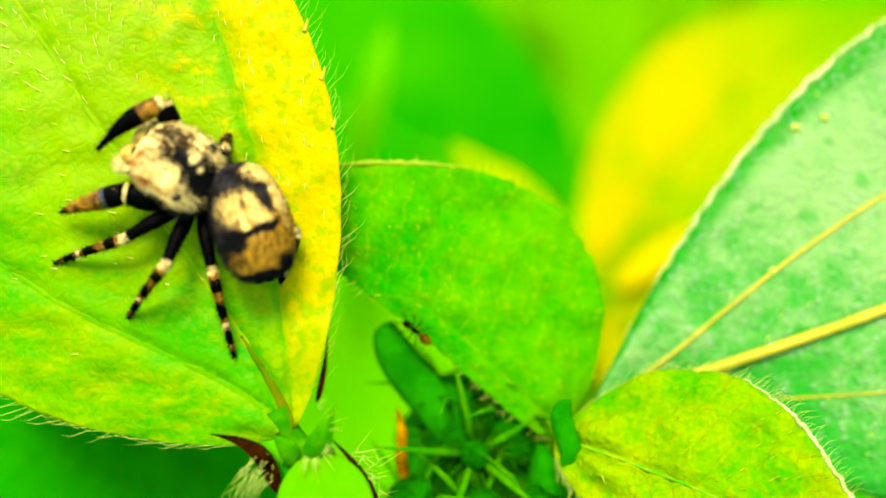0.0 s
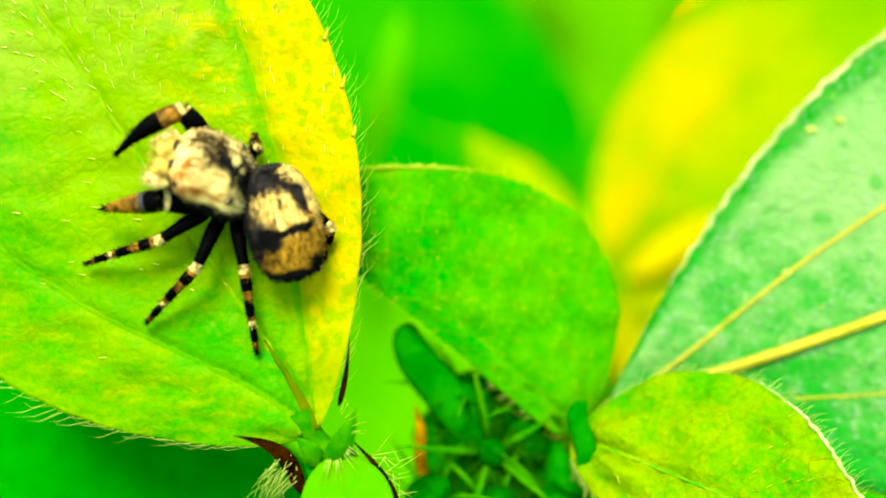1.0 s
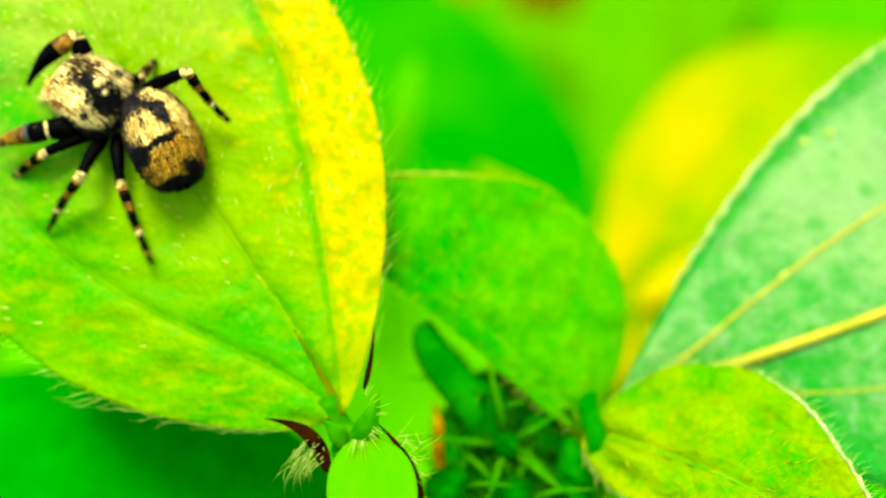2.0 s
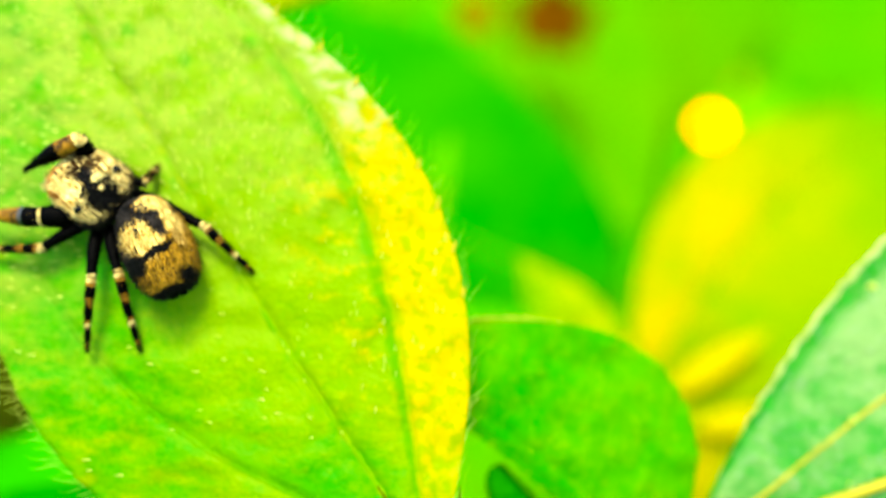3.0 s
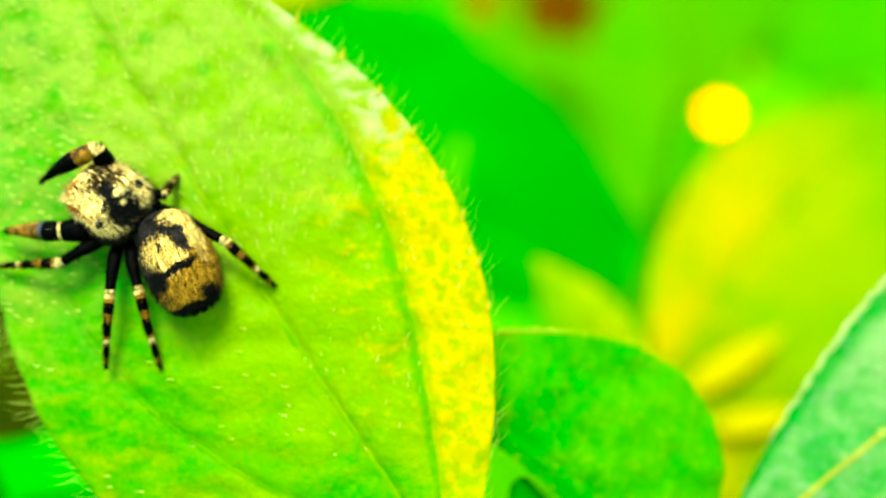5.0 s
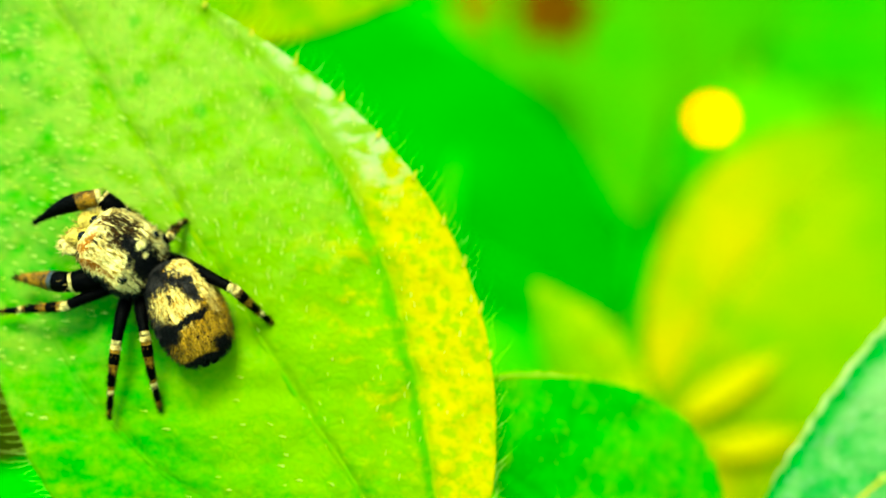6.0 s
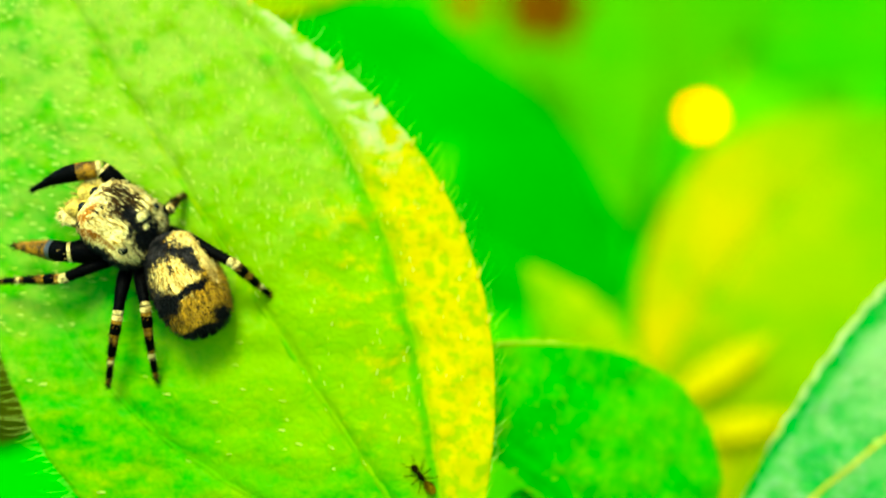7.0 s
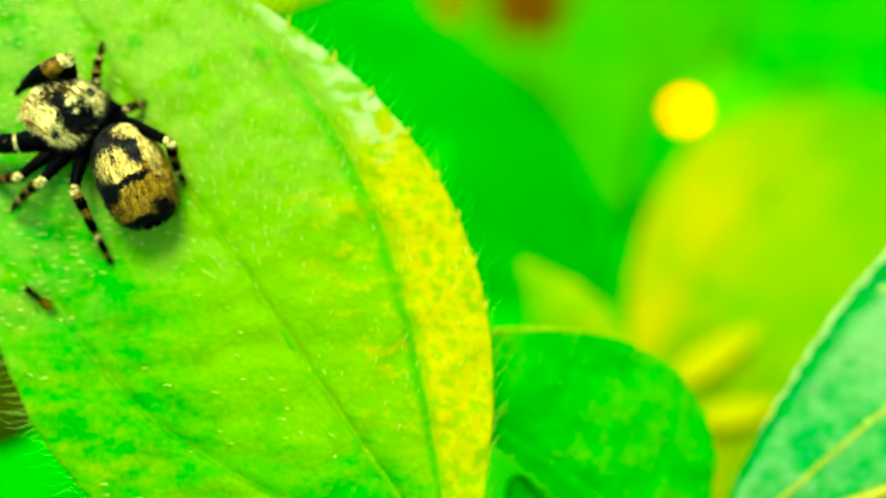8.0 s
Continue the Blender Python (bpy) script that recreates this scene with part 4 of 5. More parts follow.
# ------------------------------------------------------------------ spider
def fur_material(name, dark, brown, cream, kind):
    """Scaly fur in cream, brown and black patches, laid out on the body's own axes (x to the head, y to its left)."""
    m, ns, ls = material(name)
    nt = m.node_tree
    mm = coords_mm(nt)
    n1, n2 = noise_of(nt, mm, 1.5, 4, 0.65), noise_of(nt, mm, 7.0, 3, 0.7)
    sep = node(nt, "ShaderNodeSeparateXYZ", {0: mm})
    x, y, z = sep.outputs
    wob = fmath(nt, "ADD", fmath(nt, "MULTIPLY", fmath(nt, "SUBTRACT", n1, 0.5), 3.0), fmath(nt, "MULTIPLY", fmath(nt, "SUBTRACT", n2, 0.5), 1.8))

    def blob(cx, cy, rx, ry, soft=0.35):
        dx = fmath(nt, "DIVIDE", fmath(nt, "SUBTRACT", x, cx), rx)
        dy = fmath(nt, "DIVIDE", fmath(nt, "SUBTRACT", y, cy), ry)
        d = fmath(nt, "SQRT", fmath(nt, "ADD", fmath(nt, "MULTIPLY", dx, dx), fmath(nt, "MULTIPLY", dy, dy)))
        return smooth(nt, fmath(nt, "ADD", d, wob), 1.0 + soft, 1.0 - soft)

    lay = node(nt, "ShaderNodeVectorMath", {0: mm, 1: (1.9, 8.0, 8.0)}, operation="MULTIPLY").outputs[0]
    streak = noise_of(nt, lay, 1.0, 4, 0.7)
    tawny = (cream[0] * 0.46, cream[1] * 0.30, cream[2] * 0.04)
    pale = mix(nt, smooth(nt, streak, 0.46, 0.60), cream, tawny)
    pale = mix(nt, smooth(nt, fmath(nt, "ADD", streak, fmath(nt, "MULTIPLY", n1, 0.5)), 0.82, 0.90), pale, dark)
    if kind == "abdomen":
        # tawny flanks and rear, a grey-black saddle, two cream patches, a black zigzag and a black end
        amber = mix(nt, smooth(nt, streak, 0.42, 0.60), brown, tuple(c * 0.35 for c in brown))
        amber = mix(nt, smooth(nt, n2, 0.52, 0.66), amber, dark)
        saddle = mix(nt, smooth(nt, n1, 0.40, 0.62), dark, (0.018, 0.014, 0.012))
        back = fmath(nt, "ADD", fmath(nt, "ADD", x, fmath(nt, "MULTIPLY", y, 0.55)), fmath(nt, "MULTIPLY", wob, 0.30))
        col = mix(nt, smooth(nt, back, -2.05, -2.40), saddle, amber)
        col = mix(nt, blob(-1.70, -1.00, 1.45, 0.40), col, amber)
        col = mix(nt, fmath(nt, "MAXIMUM", blob(-1.05, -0.86, 1.10, 0.30), blob(-0.50, -0.45, 0.34, 0.50)), col, pale)
        col = mix(nt, fmath(nt, "MAXIMUM", blob(-1.86, 0.62, 0.72, 0.58), blob(-2.15, -0.05, 0.30, 0.30)), col, pale)
        # ragged black line behind the cream patch
        line = fmath(nt, "ADD", fmath(nt, "ADD", x, fmath(nt, "MULTIPLY", y, 0.20)), fmath(nt, "MULTIPLY", wob, 0.22))
        line = fmath(nt, "MULTIPLY", smooth(nt, fmath(nt, "ABSOLUTE", fmath(nt, "ADD", line, 2.48)), 0.19, 0.10), smooth(nt, y, -0.75, -0.45))
        col = mix(nt, line, col, dark)
        col = mix(nt, fmath(nt, "MAXIMUM", blob(-2.75, 1.10, 0.60, 0.34), blob(-3.75, -0.55, 0.28, 0.55)), col, dark)
        col = mix(nt, smooth(nt, fmath(nt, "ADD", x, fmath(nt, "MULTIPLY", wob, 0.12)), -3.80, -3.92), col, dark)
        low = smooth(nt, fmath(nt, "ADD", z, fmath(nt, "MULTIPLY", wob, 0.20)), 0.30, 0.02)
    else:
        col = mix(nt, fmath(nt, "MULTIPLY", blob(1.72, -0.38, 0.76, 0.70), smooth(nt, streak, 0.34, 0.46)), pale, mix(nt, smooth(nt, n2, 0.42, 0.58), brown, tuple(c * 0.25 for c in brown)))
        col = mix(nt, blob(1.02, -0.10, 0.52, 0.40), col, mix(nt, smooth(nt, n1, 0.42, 0.6), dark, (0.020, 0.015, 0.012)))
        col = mix(nt, blob(0.30, 0.12, 0.62, 0.78), col, dark)
        col = mix(nt, fmath(nt, "MAXIMUM", blob(0.92, -0.34, 0.13, 0.20, 0.5), blob(0.55, -0.12, 0.10, 0.10, 0.5)), col, cream)
        rim = fmath(nt, "MULTIPLY", fmath(nt, "MAXIMUM", blob(2.45, 0.60, 0.17, 0.60), blob(1.75, 1.22, 0.75, 0.10)), smooth(nt, n2, 0.38, 0.52))
        col = mix(nt, rim, col, (0.24, 0.070, 0.002))
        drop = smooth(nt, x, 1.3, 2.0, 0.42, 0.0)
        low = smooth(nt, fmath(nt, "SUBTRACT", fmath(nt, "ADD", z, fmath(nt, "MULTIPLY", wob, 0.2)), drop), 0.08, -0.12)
    # black lower flanks by height, with the body's shaded side painted in
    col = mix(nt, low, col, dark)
    bs = ns["Principled BSDF"]
    ls.new(col, bs.inputs["Base Color"])
    bs.inputs["Roughness"].default_value = 0.6
    bs.inputs["Specular IOR Level"].default_value = 0.06
    bmp = node(nt, "ShaderNodeBump", {"Height": fmath(nt, "ADD", n2, streak), "Strength": 1.0, "Distance": 0.00025})
    ls.new(bmp.outputs[0], bs.inputs["Normal"])
    return m


BLACK = plain_material("spider_black", (0.0001, 0.0001, 0.0001), (0.0004, 0.0003, 0.0002), 2.0, 0.40, 0.008, 0.5)
CREAM = plain_material("spider_cream", (0.07, 0.036, 0.002), (0.42, 0.31, 0.10), 3.5, 0.6, 0.05, 0.4)
TAN = plain_material("spider_tan", (0.004, 0.002, 0.0001), (0.14, 0.062, 0.0025), 3.2, 0.55, 0.05, 0.4)
FACE = plain_material("spider_face", (0.06, 0.026, 0.002), (0.40, 0.28, 0.045), 3.0, 0.6, 0.05, 0.4)
STEEL = plain_material("spider_grey", (0.0015, 0.0013, 0.0012), (0.013, 0.011, 0.010), 2.0, 0.35, 0.3, 0.4)
EYE = plain_material("spider_eye", (0.0005, 0.0004, 0.0003), (0.001, 0.001, 0.0005), 1.0, 0.15, 0.08, 0.0)
FUR_HEAD = fur_material("head_fur", (0.0002, 0.00015, 0.0001), (0.042, 0.017, 0.001), (0.76, 0.560, 0.190), "head")
FUR_ABDOMEN = fur_material("abdomen_fur", (0.0002, 0.00015, 0.0001), (0.40, 0.200, 0.011), (0.68, 0.470, 0.130), "abdomen")

# joints of each leg in the spider's own millimetres: hip, knee, foot (x to the head, y to its left, z off the leaf)
LEG_JOINTS = {
    "l1": ((1.05, 1.05, -0.40), (2.21, 2.05, 0.05), (4.41, 3.43, -0.80)),
    "l2": ((0.70, 1.10, -0.50), (1.55, 3.06, -0.15), (4.05, 4.80, -1.20)),
    "l3": ((0.30, 1.05, -0.50), (-0.84, 2.90, 0.05), (-2.06, 5.54, -1.20)),
    "l4": ((-0.10, 0.85, -0.50), (-1.71, 2.11, 0.05), (-3.87, 4.29, -1.20)),
    "r1": ((2.00, -1.00, -0.20), (2.78, -1.43, 0.80), (4.13, 0.98, 0.00)),
    "r2": ((0.95, -0.95, -0.60), (1.60, -1.25, -0.35), (3.00, -1.20, -1.20)),
    "r3": ((0.45, -1.00, -0.50), (-0.15, -1.42, -0.10), (0.19, -2.26, -1.20)),
    "r4": ((-0.10, -0.85, -0.50), (-3.34, -1.33, 0.10), (-5.58, -1.00, -1.20)),
}


def leg_stretch(g, a, b, radii, slots, arch, fat, seed):
    """A run of a leg from a to b: radii and colour slots at even steps, bowed by arch off the straight line, with stiff hairs."""
    a, b = Vector(a), Vector(b)
    n = len(slots)
    up = Vector((0, 0, 1))
    pts, rs = [], []
    for i in range(n + 1):
        t = i / n
        k = t * (len(radii) - 1)
        j = min(int(k), len(radii) - 2)
        pts.append(a.lerp(b, t) + up * (arch * math.sin(math.pi * t)))
        rs.append(fat * (radii[j] + (radii[j + 1] - radii[j]) * (k - j)))
    g.tube(pts, rs, 10, mi=lambda i: slots[i])
    r2 = random.Random(seed)
    for _ in range(int(26 * n)):
        i = r2.randrange(0, n)
        p = pts[i].lerp(pts[i + 1], r2.random())
        ax = (pts[i + 1] - pts[i]).normalized()
        d = (Matrix.Rotation(r2.uniform(0, 6.28), 3, ax) @ ax.orthogonal().normalized() + ax * r2.uniform(0.5, 1.1)).normalized()
        g.spike(p + d * rs[i] * 0.7, p + d * (rs[i] + r2.uniform(0.05, 0.20)), 0.014, mi=slots[i])


def upper_leg(joints, kind, fat):
    """Thigh from the hip to the pale knee, about the hip."""
    g = Geo()
    hip, knee = Vector(joints[0]), Vector(joints[1])
    if kind:
        leg_stretch(g, (0, 0, 0), knee - hip, (0.26, 0.36, 0.40, 0.36, 0.30), (0,) * 11 + (1,), 0.10, fat, 3)
    else:
        leg_stretch(g, (0, 0, 0), knee - hip, (0.20, 0.27, 0.25, 0.20, 0.18), (0,) * 14 + (1,), 0.16, fat, 4)
    return g


def lower_leg(joints, kind, fat):
    """Shin and foot about the knee: black with cream and tawny rings; the front pair is stout and tawny."""
    g = Geo()
    way = Vector(joints[2]) - Vector(joints[1])
    if kind == "raised":
        leg_stretch(g, (0, 0, 0), way, (0.30, 0.34, 0.36, 0.34, 0.27, 0.18, 0.11, 0.07), (1, 2, 2, 2, 2, 0, 0, 0, 0, 0, 0, 0, 0, 0, 0, 0), 0.34, fat, 5)
    elif kind == "down":
        leg_stretch(g, (0, 0, 0), way, (0.31, 0.34, 0.33, 0.27, 0.22, 0.17, 0.11, 0.04), (0, 0, 0, 3, 2, 2, 2, 2, 2, 2, 2, 2, 0, 0), 0.12, fat, 6)
    else:
        leg_stretch(g, (0, 0, 0), way, (0.18, 0.20, 0.20, 0.15, 0.16, 0.13, 0.11, 0.12, 0.09, 0.05),
                    (1, 2, 0, 0, 0, 2, 2, 0, 0, 0, 0, 2, 1, 0, 0, 0, 0, 2, 0, 0), 0.12, fat, 7)
    return g


def turned(rest, yaw, lift):
    """A turn about the leaf's normal and a lift off it, for a limb that lies along rest."""
    side = Vector((-rest.y, rest.x, 0)).normalized()
    return (Matrix.Rotation(radians(yaw), 3, "Z") @ Matrix.Rotation(-radians(lift), 3, side)).to_4x4()


def fur(shape, count, length, r):
    """Short scales over a round body form."""
    g = Geo()
    for _ in range(count):
        t, p = r.uniform(0, 2 * math.pi), math.acos(r.uniform(-1, 1))
        a = Vector(shape(t, p))
        e = 0.03
        n = (Vector(shape(t + e, p)) - a).cross(Vector(shape(t, min(math.pi, p + e))) - a)
        if n.length < 1e-9:
            continue
        n.normalize()
        centre = Vector(shape(0, 0)).lerp(Vector(shape(0, math.pi)), 0.5)
        if n.dot(a - centre) < 0:
            n = -n
        d = (n * 0.45 + Vector((-1, 0, 0)) * 0.8 + Vector((r.uniform(-0.3, 0.3), r.uniform(-0.3, 0.3), r.uniform(-0.2, 0.2)))).normalized()
        g.spike(a - n * 0.02, a + d * length * r.uniform(0.6, 1.3), 0.022)
    return g


def head_shape(t, p):
    """High fore body, rounded in front, flat on top and dropping behind; poles along x."""
    c, s = math.cos(p), math.sin(p)
    x = 1.30 + 1.45 * math.copysign(abs(c) ** 0.72, c)
    w = s ** 0.52
    y = 1.40 * w * math.copysign(abs(math.cos(t)) ** 0.82, math.cos(t)) * (1.0 - 0.05 * (x - 1.30))
    z = 0.05 + (0.98 if math.sin(t) > 0 else 0.75) * w * math.copysign(abs(math.sin(t)) ** 0.85, math.sin(t))
    if z > 0 and x < 0.9:
        z *= 0.50 + 0.50 * max(0, (x + 0.1)) / 1.0
    return Vector((x, y, z))


def abdomen_shape(t, p):
    """Egg-shaped hind body, blunt in front, drawn in towards the end."""
    c, s = math.cos(p), math.sin(p)
    x = -1.98 + 2.05 * c
    w = s ** 0.70 * (1.0 - 0.06 * c)
    y = 1.33 * w * math.cos(t)
    z = 0.10 + (1.22 if math.sin(t) > 0 else 0.95) * w * math.sin(t)
    return Vector((x, y, z))


def build_spider():
    ob = new("jumping_spider")
    ob.empty_display_size = 0.003
    ob["foot"] = (0, 0, 0)
    tagged(ob, "stout jumping spider, cream and black fur, on the hairy leaf", "spider")
    r = random.Random(8)
    g = Geo()
    g.ball(head_shape, 32, 24)
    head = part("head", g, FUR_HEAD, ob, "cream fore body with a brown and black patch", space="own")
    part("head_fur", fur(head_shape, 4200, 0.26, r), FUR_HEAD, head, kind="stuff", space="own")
    for x, y, z, q in ((2.66, 0.38, 0.08, 0.24), (2.66, -0.38, 0.08, 0.24), (2.40, 0.98, 0.16, 0.17), (2.40, -0.98, 0.16, 0.17), (0.70, 1.05, 0.64, 0.20), (0.70, -1.05, 0.64, 0.20)):
        e = Geo()
        c = Vector((x, y, z))
        e.ball(lambda t, p: c + Vector((math.sin(p) * math.cos(t), math.sin(p) * math.sin(t), math.cos(p))) * q, 12, 8)
        part("eye", e, EYE, head, "glossy black eye", space="own")
    g = Geo()
    g.ball(abdomen_shape, 36, 26)
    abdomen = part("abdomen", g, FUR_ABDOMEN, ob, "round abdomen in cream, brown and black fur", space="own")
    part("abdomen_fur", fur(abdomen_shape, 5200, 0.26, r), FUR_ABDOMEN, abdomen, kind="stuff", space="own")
    for s in (0.16, -0.16):
        g = Geo()
        g.tube(((-3.7, s, 0.0), (-4.0, s * 1.1, -0.05), (-4.2, s * 1.2, -0.1)), (0.24, 0.21, 0.13), 9)
        part("spinneret", g, BLACK, abdomen, "short black spinneret", space="own")
    g = Geo()
    g.tube(((0.5, 0, -0.1), (0.1, 0, -0.05), (-0.4, 0, 0.0)), (0.45, 0.3, 0.45), 12)
    part("waist", g, BLACK, ob, space="own")
    g = Geo()
    g.ball(lambda t, p: Vector((0.9 + 1.2 * math.cos(p), 0.95 * math.sin(p) * math.cos(t), -0.55 + 0.4 * math.sin(p) * math.sin(t))), 18, 10)
    part("underside", g, BLACK, ob, "black underside", space="own")
    for s in (1, -1):
        g = Geo()
        g.tube(((2.6, 0.35 * s, -0.1), (2.85, 0.38 * s, -0.5), (2.8, 0.3 * s, -0.95)), (0.36, 0.42, 0.20), 10)
        for _ in range(150):
            q = Vector((2.55, 0.40 * s, 0.0)).lerp(Vector((2.85, 0.38 * s, -0.8)), r.random())
            d = Vector((r.uniform(-0.1, 1), r.uniform(-0.6, 1) * s, r.uniform(-0.8, 0.5))).normalized()
            g.spike(q + d * 0.30, q + d * r.uniform(0.5, 0.75), 0.026)
        part("fang", g, FACE, head, "fang base under yellowish cream hairs", space="own")
        g = Geo()
        g.tube(((2.3, 0.8 * s, -0.40), (2.8, 1.0 * s, -0.35), (3.1, 0.8 * s, -0.65), (3.1, 0.65 * s, -0.9)), (0.14, 0.18, 0.17, 0.10), 9)
        for _ in range(90):
            q = Vector((2.8, 1.0 * s, -0.35)).lerp(Vector((3.1, 0.65 * s, -0.9)), r.random())
            d = Vector((r.uniform(-0.2, 1), r.uniform(-1, 1), r.uniform(-1, 0.6))).normalized()
            g.spike(q + d * 0.12, q + d * r.uniform(0.3, 0.5), 0.02)
        part("feeler", g, CREAM, head, "short furry cream feeler", space="own")
    legs, shins = {}, {}
    for name, joints in LEG_JOINTS.items():
        kind = {"l1": "down", "r1": "raised"}.get(name, "")
        fat = {"l1": 1.25, "r1": 1.0, "r2": 0.9, "r3": 0.9}.get(name, 1.05)
        legs[name] = part("leg", upper_leg(joints, kind, fat), [BLACK, CREAM, TAN, STEEL], ob, "stout tawny and black front leg" if kind else "black leg with cream rings", space="own")
        shins[name] = part("lower_leg", lower_leg(joints, kind, fat), [BLACK, CREAM, TAN, STEEL], legs[name], space="own")
    return ob, legs, shins, head, abdomen


spider, spider_legs, spider_shins, spider_head, spider_abdomen = build_spider()


def stand(leaf, x, z, heading, height, roll=0.0, pitch=0.0):
    """A pose on a leaf: heading in degrees, turned from plant x towards plant z."""
    p, n = on_leaf(leaf, x, z)
    a = radians(heading)
    f = Vector((math.cos(a), 0, math.sin(a)))
    f = (f - n * f.dot(n)).normalized()
    left = n.cross(f)
    rot = Matrix((f, left, n)).transposed().to_4x4()
    m = Matrix.Translation(BASE @ ((p + n * height) * 0.001)) @ BASE.to_3x3().to_4x4() @ rot
    return m @ pose(0, 0, 0, roll, pitch, 0)


# ------------------------------------------------------------------ ant
def build_ant():
    def small(g):
        g.v = [tuple(c * 0.82 for c in p) for p in g.v]

    ob = new("ant")
    ob.empty_display_size = 0.001
    ob["foot"] = (0, 0, 0)
    tagged(ob, "tiny brown ant with an amber abdomen walking over the plant", "ant")
    skin = plain_material("ant_brown", (0.0006, 0.0004, 0.0002), (0.003, 0.002, 0.0003), 4, 0.5, 0.0)
    amber = plain_material("ant_amber", (0.002, 0.0015, 0.0001), (0.060, 0.036, 0.0006), 4, 0.5, 0.0)
    for name, mat, c, r in (("head", skin, (0.62, 0, 0.0), (0.22, 0.19, 0.15)), ("thorax", skin, (0.16, 0, 0.0), (0.30, 0.13, 0.13)), ("abdomen", amber, (-0.50, 0, 0.02), (0.38, 0.25, 0.22))):
        g = Geo()
        g.ball(lambda t, p: Vector(c) + Vector((r[0] * math.cos(p), r[1] * math.sin(p) * math.cos(t), r[2] * math.sin(p) * math.sin(t))), 12, 8)
        small(g)
        part(name, g, mat, ob, space="own")
    for s in (1, -1):
        for x, dx in ((0.32, 0.35), (0.15, 0.0), (0.0, -0.4)):
            g = Geo()
            g.tube(((x, 0.08 * s, -0.03), (x + dx * 0.5, 0.35 * s, 0.12), (x + dx, 0.62 * s, -0.22)), (0.035, 0.03, 0.02), 5)
            small(g)
            part("leg", g, skin, ob, space="own")
        g = Geo()
        g.tube(((0.75, 0.08 * s, 0.05), (1.0, 0.25 * s, 0.15), (1.25, 0.3 * s, 0.05)), (0.022, 0.02, 0.02), 5)
        small(g)
        part("antenna", g, skin, ob, space="own")
    return ob


ant = build_ant()


# ------------------------------------------------------------------ movement
def on_branch(p, heading):
    """A pose on the near side of a branch."""
    a = radians(heading)
    f, n = Vector((math.cos(a), 0, math.sin(a))), Vector((0, -1, 0))
    rot = Matrix((f, n.cross(f), n)).transposed().to_4x4()
    return Matrix.Translation(BASE @ ((Vector(p) + n * 1.6) * 0.001)) @ BASE.to_3x3().to_4x4() @ rot


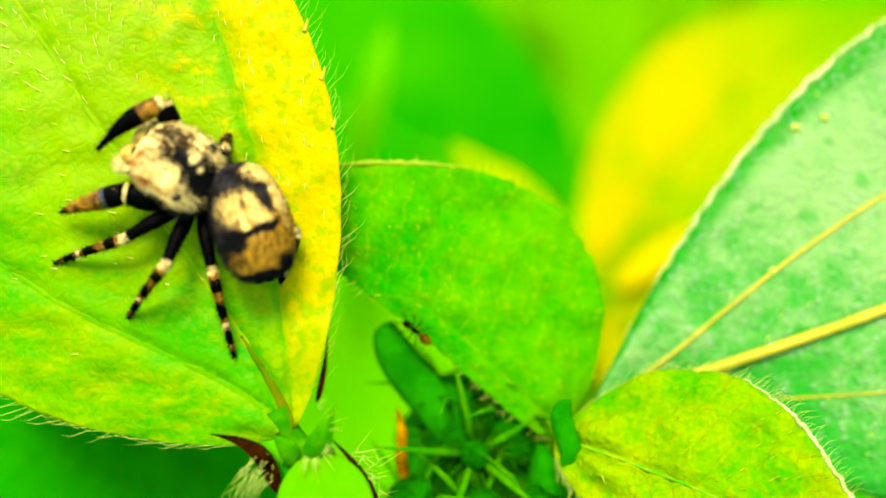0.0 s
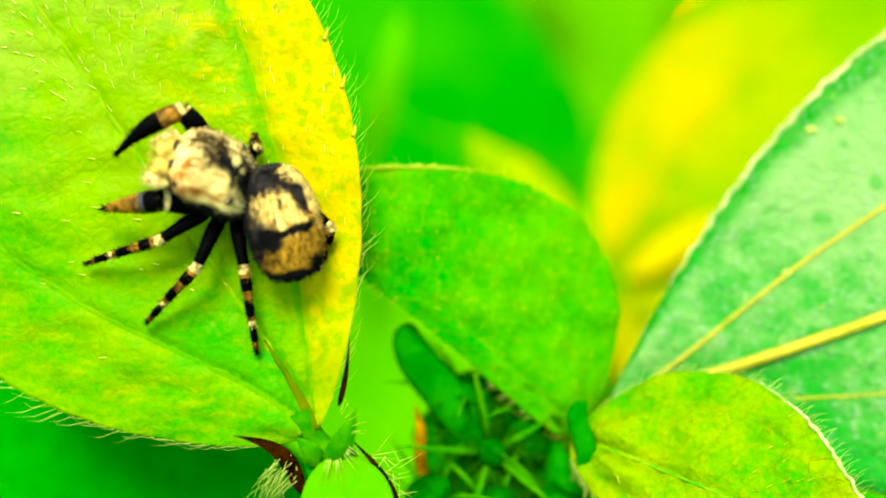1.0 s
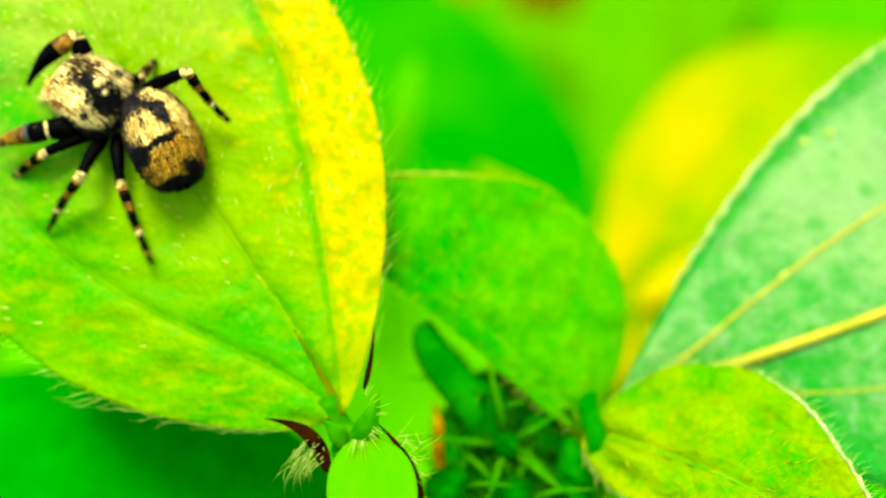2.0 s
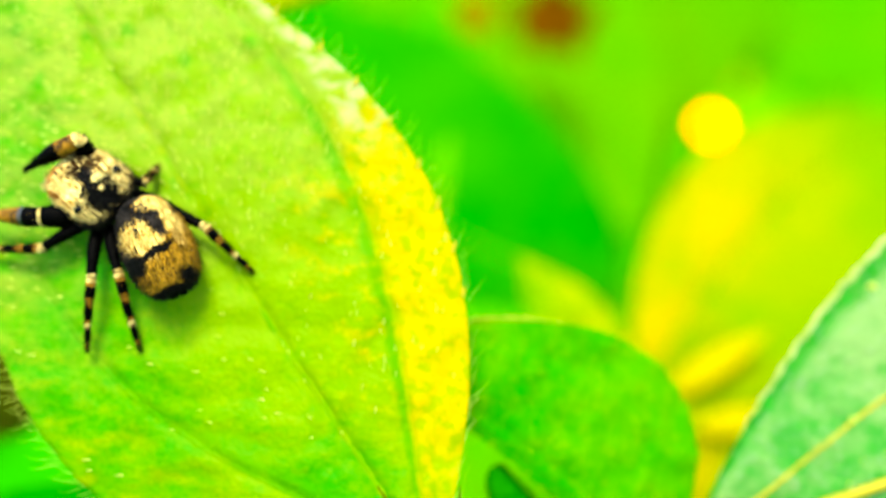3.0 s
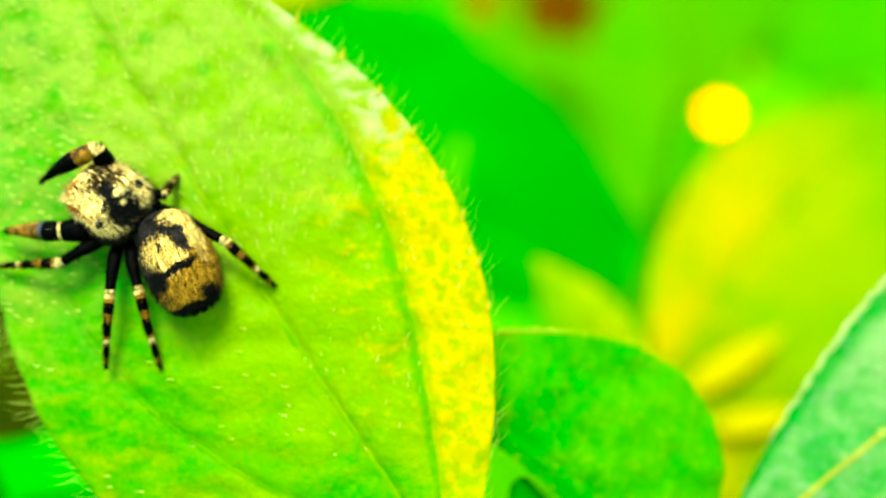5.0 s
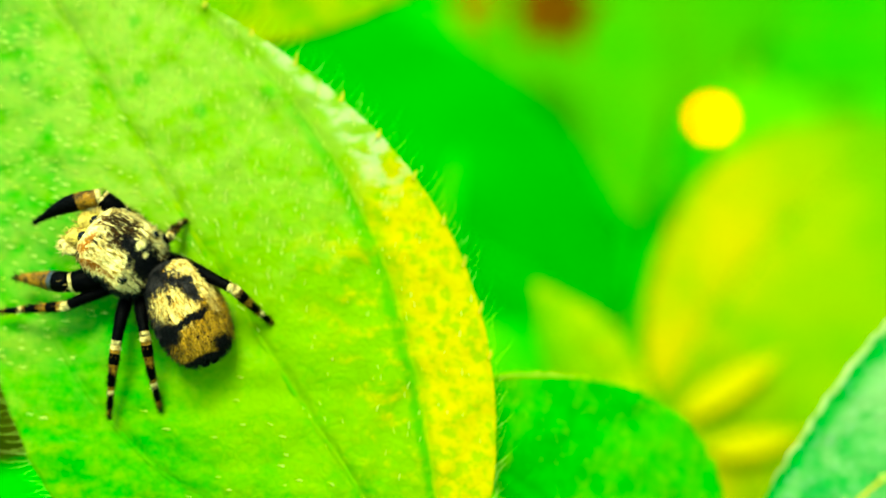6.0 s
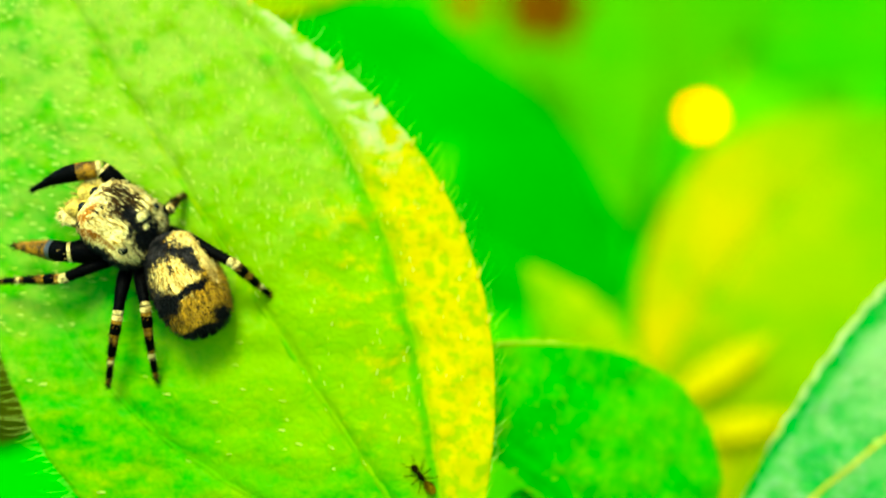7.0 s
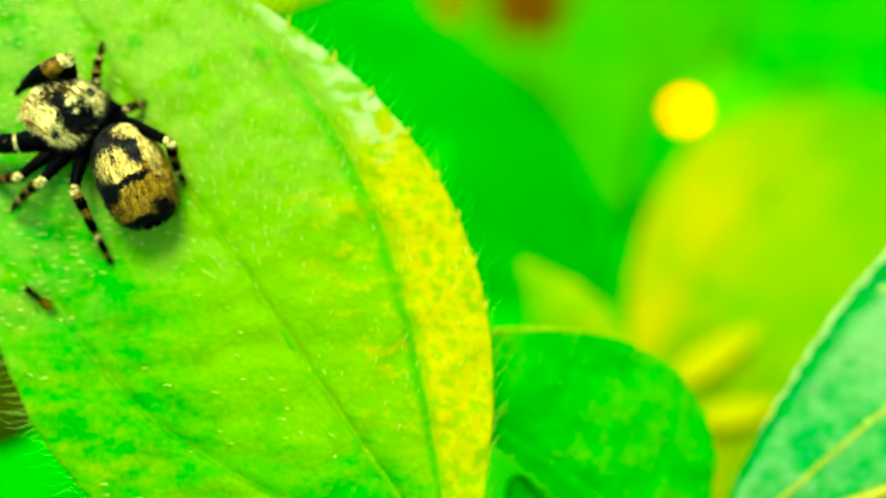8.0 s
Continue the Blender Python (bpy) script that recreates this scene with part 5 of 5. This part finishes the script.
def motions():
    # spider: seconds, plant x, plant z, heading
    rows = [
        (0, -8.19, 2.03, 150), (0.5, -8.02, 2.2, 151), (1, -7.94, 2.32, 152), (1.2, -7.94, 2.32, 152), (1.7, -11.6, 4.2, 154), (2.3, -15.81, 6.18, 154),
        (2.5, -16.9, 6.7, 153), (3, -17.82, 7.74, 147), (4, -17.75, 7.72, 146), (5.5, -17.71, 7.69, 146), (6, -17.16, 7.58, 143), (7.1, -17.16, 7.26, 143),
        (7.3, -18.15, 8.16, 148), (7.5, -18.45, 9.92, 150), (7.7, -19.36, 10.6, 146), (8, -19.36, 11.52, 144),
    ]
    walk(spider, [(t, stand(SPIDER_LEAF, x, z, h, 1.25)) for t, x, z, h in rows])
    # fore body: seconds, roll, pitch, yaw
    walk(spider_head, [(t, pose(0, 0, 0, r, p, y)) for t, r, p, y in (
        (0.0, 18, -10, -4), (0.5, 26, -26, 2), (1.2, 28, -30, 4), (2.3, 12, 0, -8), (2.5, 12, 0, -8), (3.0, 12, 2, -3), (5.5, 16, -4, -2), (6.0, 22, -22, 2), (7.1, 22, -22, 2),
        (7.3, 12, 2, -2), (8.0, 10, 4, 4))])
    # abdomen: seconds, shift in millimetres, roll, yaw
    walk(spider_abdomen, [(t, pose(dx / 1000, dy / 1000, 0, r, 0, y)) for t, dx, dy, r, y in (
        (0.0, -0.33, -1.12, 30, -44), (1.0, -0.42, -1.14, 32, -49), (1.2, -0.42, -1.14, 32, -49), (2.3, -0.55, -1.0, 14, -33), (2.5, -0.5, -0.95, 14, -30), (3.0, -0.6, -0.6, 16, -30),
        (5.5, -0.6, -0.7, 18, -31), (6.0, -0.32, -0.55, 18, -26), (7.1, -0.3, -0.58, 18, -27), (7.3, -0.35, -0.4, 14, -26), (7.5, -0.5, -0.68, 14, -31), (8.0, -0.7, -0.55, 14, -32))])
    # legs: seconds, turn and lift of the thigh at the hip, turn and lift of the shin at the knee, in degrees; steps alternate on the way up the leaf
    strides = {
        "l1": (
            (0, -19, 3, 30, -4), (1, -11, 24, 14, -32), (1.2, -11, 24, 14, -32), (1.45, 3, 24, 12, -23), (1.7, -22, 13, 9, -15), (1.95, 4, 13, 7, -6),
            (2.15, -21, 2, 5, 1), (2.3, -9, -1, 3, 6), (2.5, -16, -3, 12, 5), (3, -1, 0, -2, 3), (5.5, 0, 0, 0, 0), (6, 7, 1, -8, -4), (7.1, 4, 3, -8, -7),
            (7.3, 7, 30, -43, -35), (7.5, 2, 1, -2, -12), (7.7, 0, 29, -24, -35), (8, 7, 0, -6, -3),),
        "l2": (
            (0, -5, -1, 16, -2), (1, -5, -2, 14, 1), (1.2, -5, -2, 14, 1), (1.45, -19, 5, 17, -6), (1.7, 7, 0, 20, -13), (1.95, -20, 7, 23, -19),
            (2.15, 6, 1, 25, -25), (2.3, -6, 2, 27, -29), (2.5, -10, 4, -4, -12), (3, -3, -11, 2, 15), (5.5, 0, 0, 0, 0), (6, -4, -1, 10, 1), (7.1, -4, -1, 7, -1),
            (7.3, 5, 2, 3, -10), (7.5, 19, 24, -39, -35), (7.7, 18, 26, -60, -26), (8, 11, 5, -16, -26),),
        "l3": (
            (0, -18, 13, -28, -24), (1, -26, -1, -16, -1), (1.2, -26, -1, -16, -1), (1.45, -12, 9, -21, -6), (1.7, -38, 7, -27, -12), (1.95, -12, 17, -32, -17),
            (2.15, -38, 15, -37, -22), (2.3, -26, 17, -40, -25), (2.5, -5, 19, -43, -29), (3, 3, 0, -5, -1), (5.5, 0, 0, 0, 0), (6, -1, 0, 3, -1),
            (7.1, 3, 7, -6, -13), (7.3, -9, 25, -70, -30), (7.5, -12, 15, -29, -26), (7.7, 5, 15, -22, -23), (8, -19, 26, -70, -35),),
        "l4": (
            (0, -10, -4, 6, 7), (1, -14, -3, 4, 6), (1.2, -14, -3, 4, 6), (1.45, -26, 1, 8, 9), (1.7, 2, -7, 12, 13), (1.95, -23, -3, 16, 16),
            (2.15, 5, -11, 19, 19), (2.3, -6, -12, 21, 21), (2.5, 4, -13, 17, 25), (3, 1, 1, -2, -2), (5.5, 0, 0, 0, 0), (6, 2, 15, -7, -23),
            (7.1, 3, 16, -12, -26), (7.3, -5, -4, 10, 5), (7.5, -11, -12, 16, 23), (7.7, 1, 30, -6, -35), (8, -15, 19, 30, -29),),
        "r1": (
            (0, -17, -12, 16, 2), (1, 7, -18, -9, 11), (1.2, 7, -18, -9, 11), (1.45, 3, -12, 0, 7), (1.7, -20, -17, 10, 3), (1.95, -18, -11, 19, -1),
            (2.15, -40, -16, 26, -4), (2.3, -40, -16, 32, -6), (2.5, -53, -25, 35, -8), (3, -22, 20, 22, 3), (5.5, 0, 0, 0, 0), (6, 23, -15, -28, 13),
            (7.1, 22, -14, -31, 13), (7.3, -4, -4, 19, -2), (7.5, -55, 21, 47, 5), (7.7, -55, 5, 38, -4), (8, -55, 17, 55, 4),),
        "r3": (
            (0, 30, 20, 30, -12), (1, 30, 20, 30, -9), (1.2, 30, 20, 30, -9), (1.45, 12, 17, 16, -4), (1.7, 33, 2, 3, 2), (1.95, 3, -1, -11, 7),
            (2.15, 26, -15, -22, 12), (2.3, 11, -20, -30, 15), (2.5, -9, -20, -30, 15), (3, -9, -15, -8, 6), (5.5, 0, 0, 0, 0), (6, 30, 20, -8, -15),
            (7.1, 30, 20, -6, -15), (7.3, 25, -19, -30, 4), (7.5, -16, -8, -18, 11), (7.7, 6, -20, -18, 15), (8, -15, -20, -29, 11),),
        "r4": (
            (0, -20, -8, -50, 0), (1, -18, -8, -50, 0), (1.2, -18, -8, -50, 0), (1.45, 31, 34, -75, -12), (1.7, 6, 24, -75, -17), (1.95, 33, 26, -75, -21),
            (2.15, 7, 16, -75, -24), (2.3, 20, 14, -75, -27), (2.5, 10, 8, -50, -21), (3, -1, -7, -1, 15), (5.5, 0, 0, 0, 0), (6, 3, 11, -8, -28),
            (7.1, 1, 11, 0, -30), (7.3, 34, 17, -75, -35), (7.5, -12, -4, -50, -4), (7.7, 0, 8, -46, -15), (8, 1, 14, -75, -34),),
        "r2": ((0, 0, 0, 0, 0), (1.2, 0, 0, 0, 0), (1.45, 14, 4, 0, 0), (1.7, -8, 0, 0, 0), (1.95, 14, 4, 0, 0), (2.3, -8, 0, 0, 0), (2.5, 0, 0, 0, 0), (7.1, 0, 0, 0, 0), (7.5, 8, 0, 0, 0), (7.7, -10, 0, -10, 0), (8.0, -42, 10, -20, 15)),
    }
    for name, keys in strides.items():
        hip, knee, foot = (Vector(p) for p in LEG_JOINTS[name])
        thigh, shin = knee - hip, foot - knee
        walk(spider_legs[name], [(t, Matrix.Translation(hip * 0.001) @ turned(thigh, a, b)) for t, a, b, c, d in keys])
        walk(spider_shins[name], [(t, Matrix.Translation(thigh * 0.001) @ turned(shin, c, d)) for t, a, b, c, d in keys])
    # ant: round the edge of the rounded leaf, down one branch, up the other and over the spider's leaf
    ant_rows = [(t, stand(leaf, x, z, h, up)) for t, leaf, x, z, h, up in (
        (0.0, ROUND_LEAF, -1.2, -3.5, 140, 0.25), (0.3, ROUND_LEAF, -1.0, -3.65, 138, 0.25), (0.5, ROUND_LEAF, -0.7, -3.9, 132, 0.2), (0.7, ROUND_LEAF, -0.2, -4.3, 125, -0.4),
        (0.9, ROUND_LEAF, 1.0, -4.4, 120, -0.6), (2.4, ROUND_LEAF, 4.4, -6.8, 120, -0.7))]
    ant_rows += [(t, on_branch(p, h)) for t, p, h in (
        (3.2, NODE_B.lerp(FORK, 0.3), 100), (4.4, NODE_B.lerp(FORK, 0.9), 80), (5.4, NODE_A.lerp(FORK, 0.6), 60), (6.5, NODE_A.lerp(FORK, 0.1), 80))]
    ant_rows += [(t, stand(SPIDER_LEAF, x, z, h, 0.25)) for t, x, z, h in (
        (6.85, -5.9, -4.2, 105), (7.0, -6.5, -1.6, 130), (7.1, -7.0, -2.6, 165), (7.3, -12.0, -4.4, 175), (7.5, -15.6, -3.4, 150), (7.6, -16.7, -2.2, 150),
        (7.7, -18.1, -0.4, 130), (7.8, -19.6, 2.6, 112), (7.9, -20.4, 3.9, 140), (8.0, -21.8, 5.0, 143))]
    walk(ant, ant_rows)


motions()
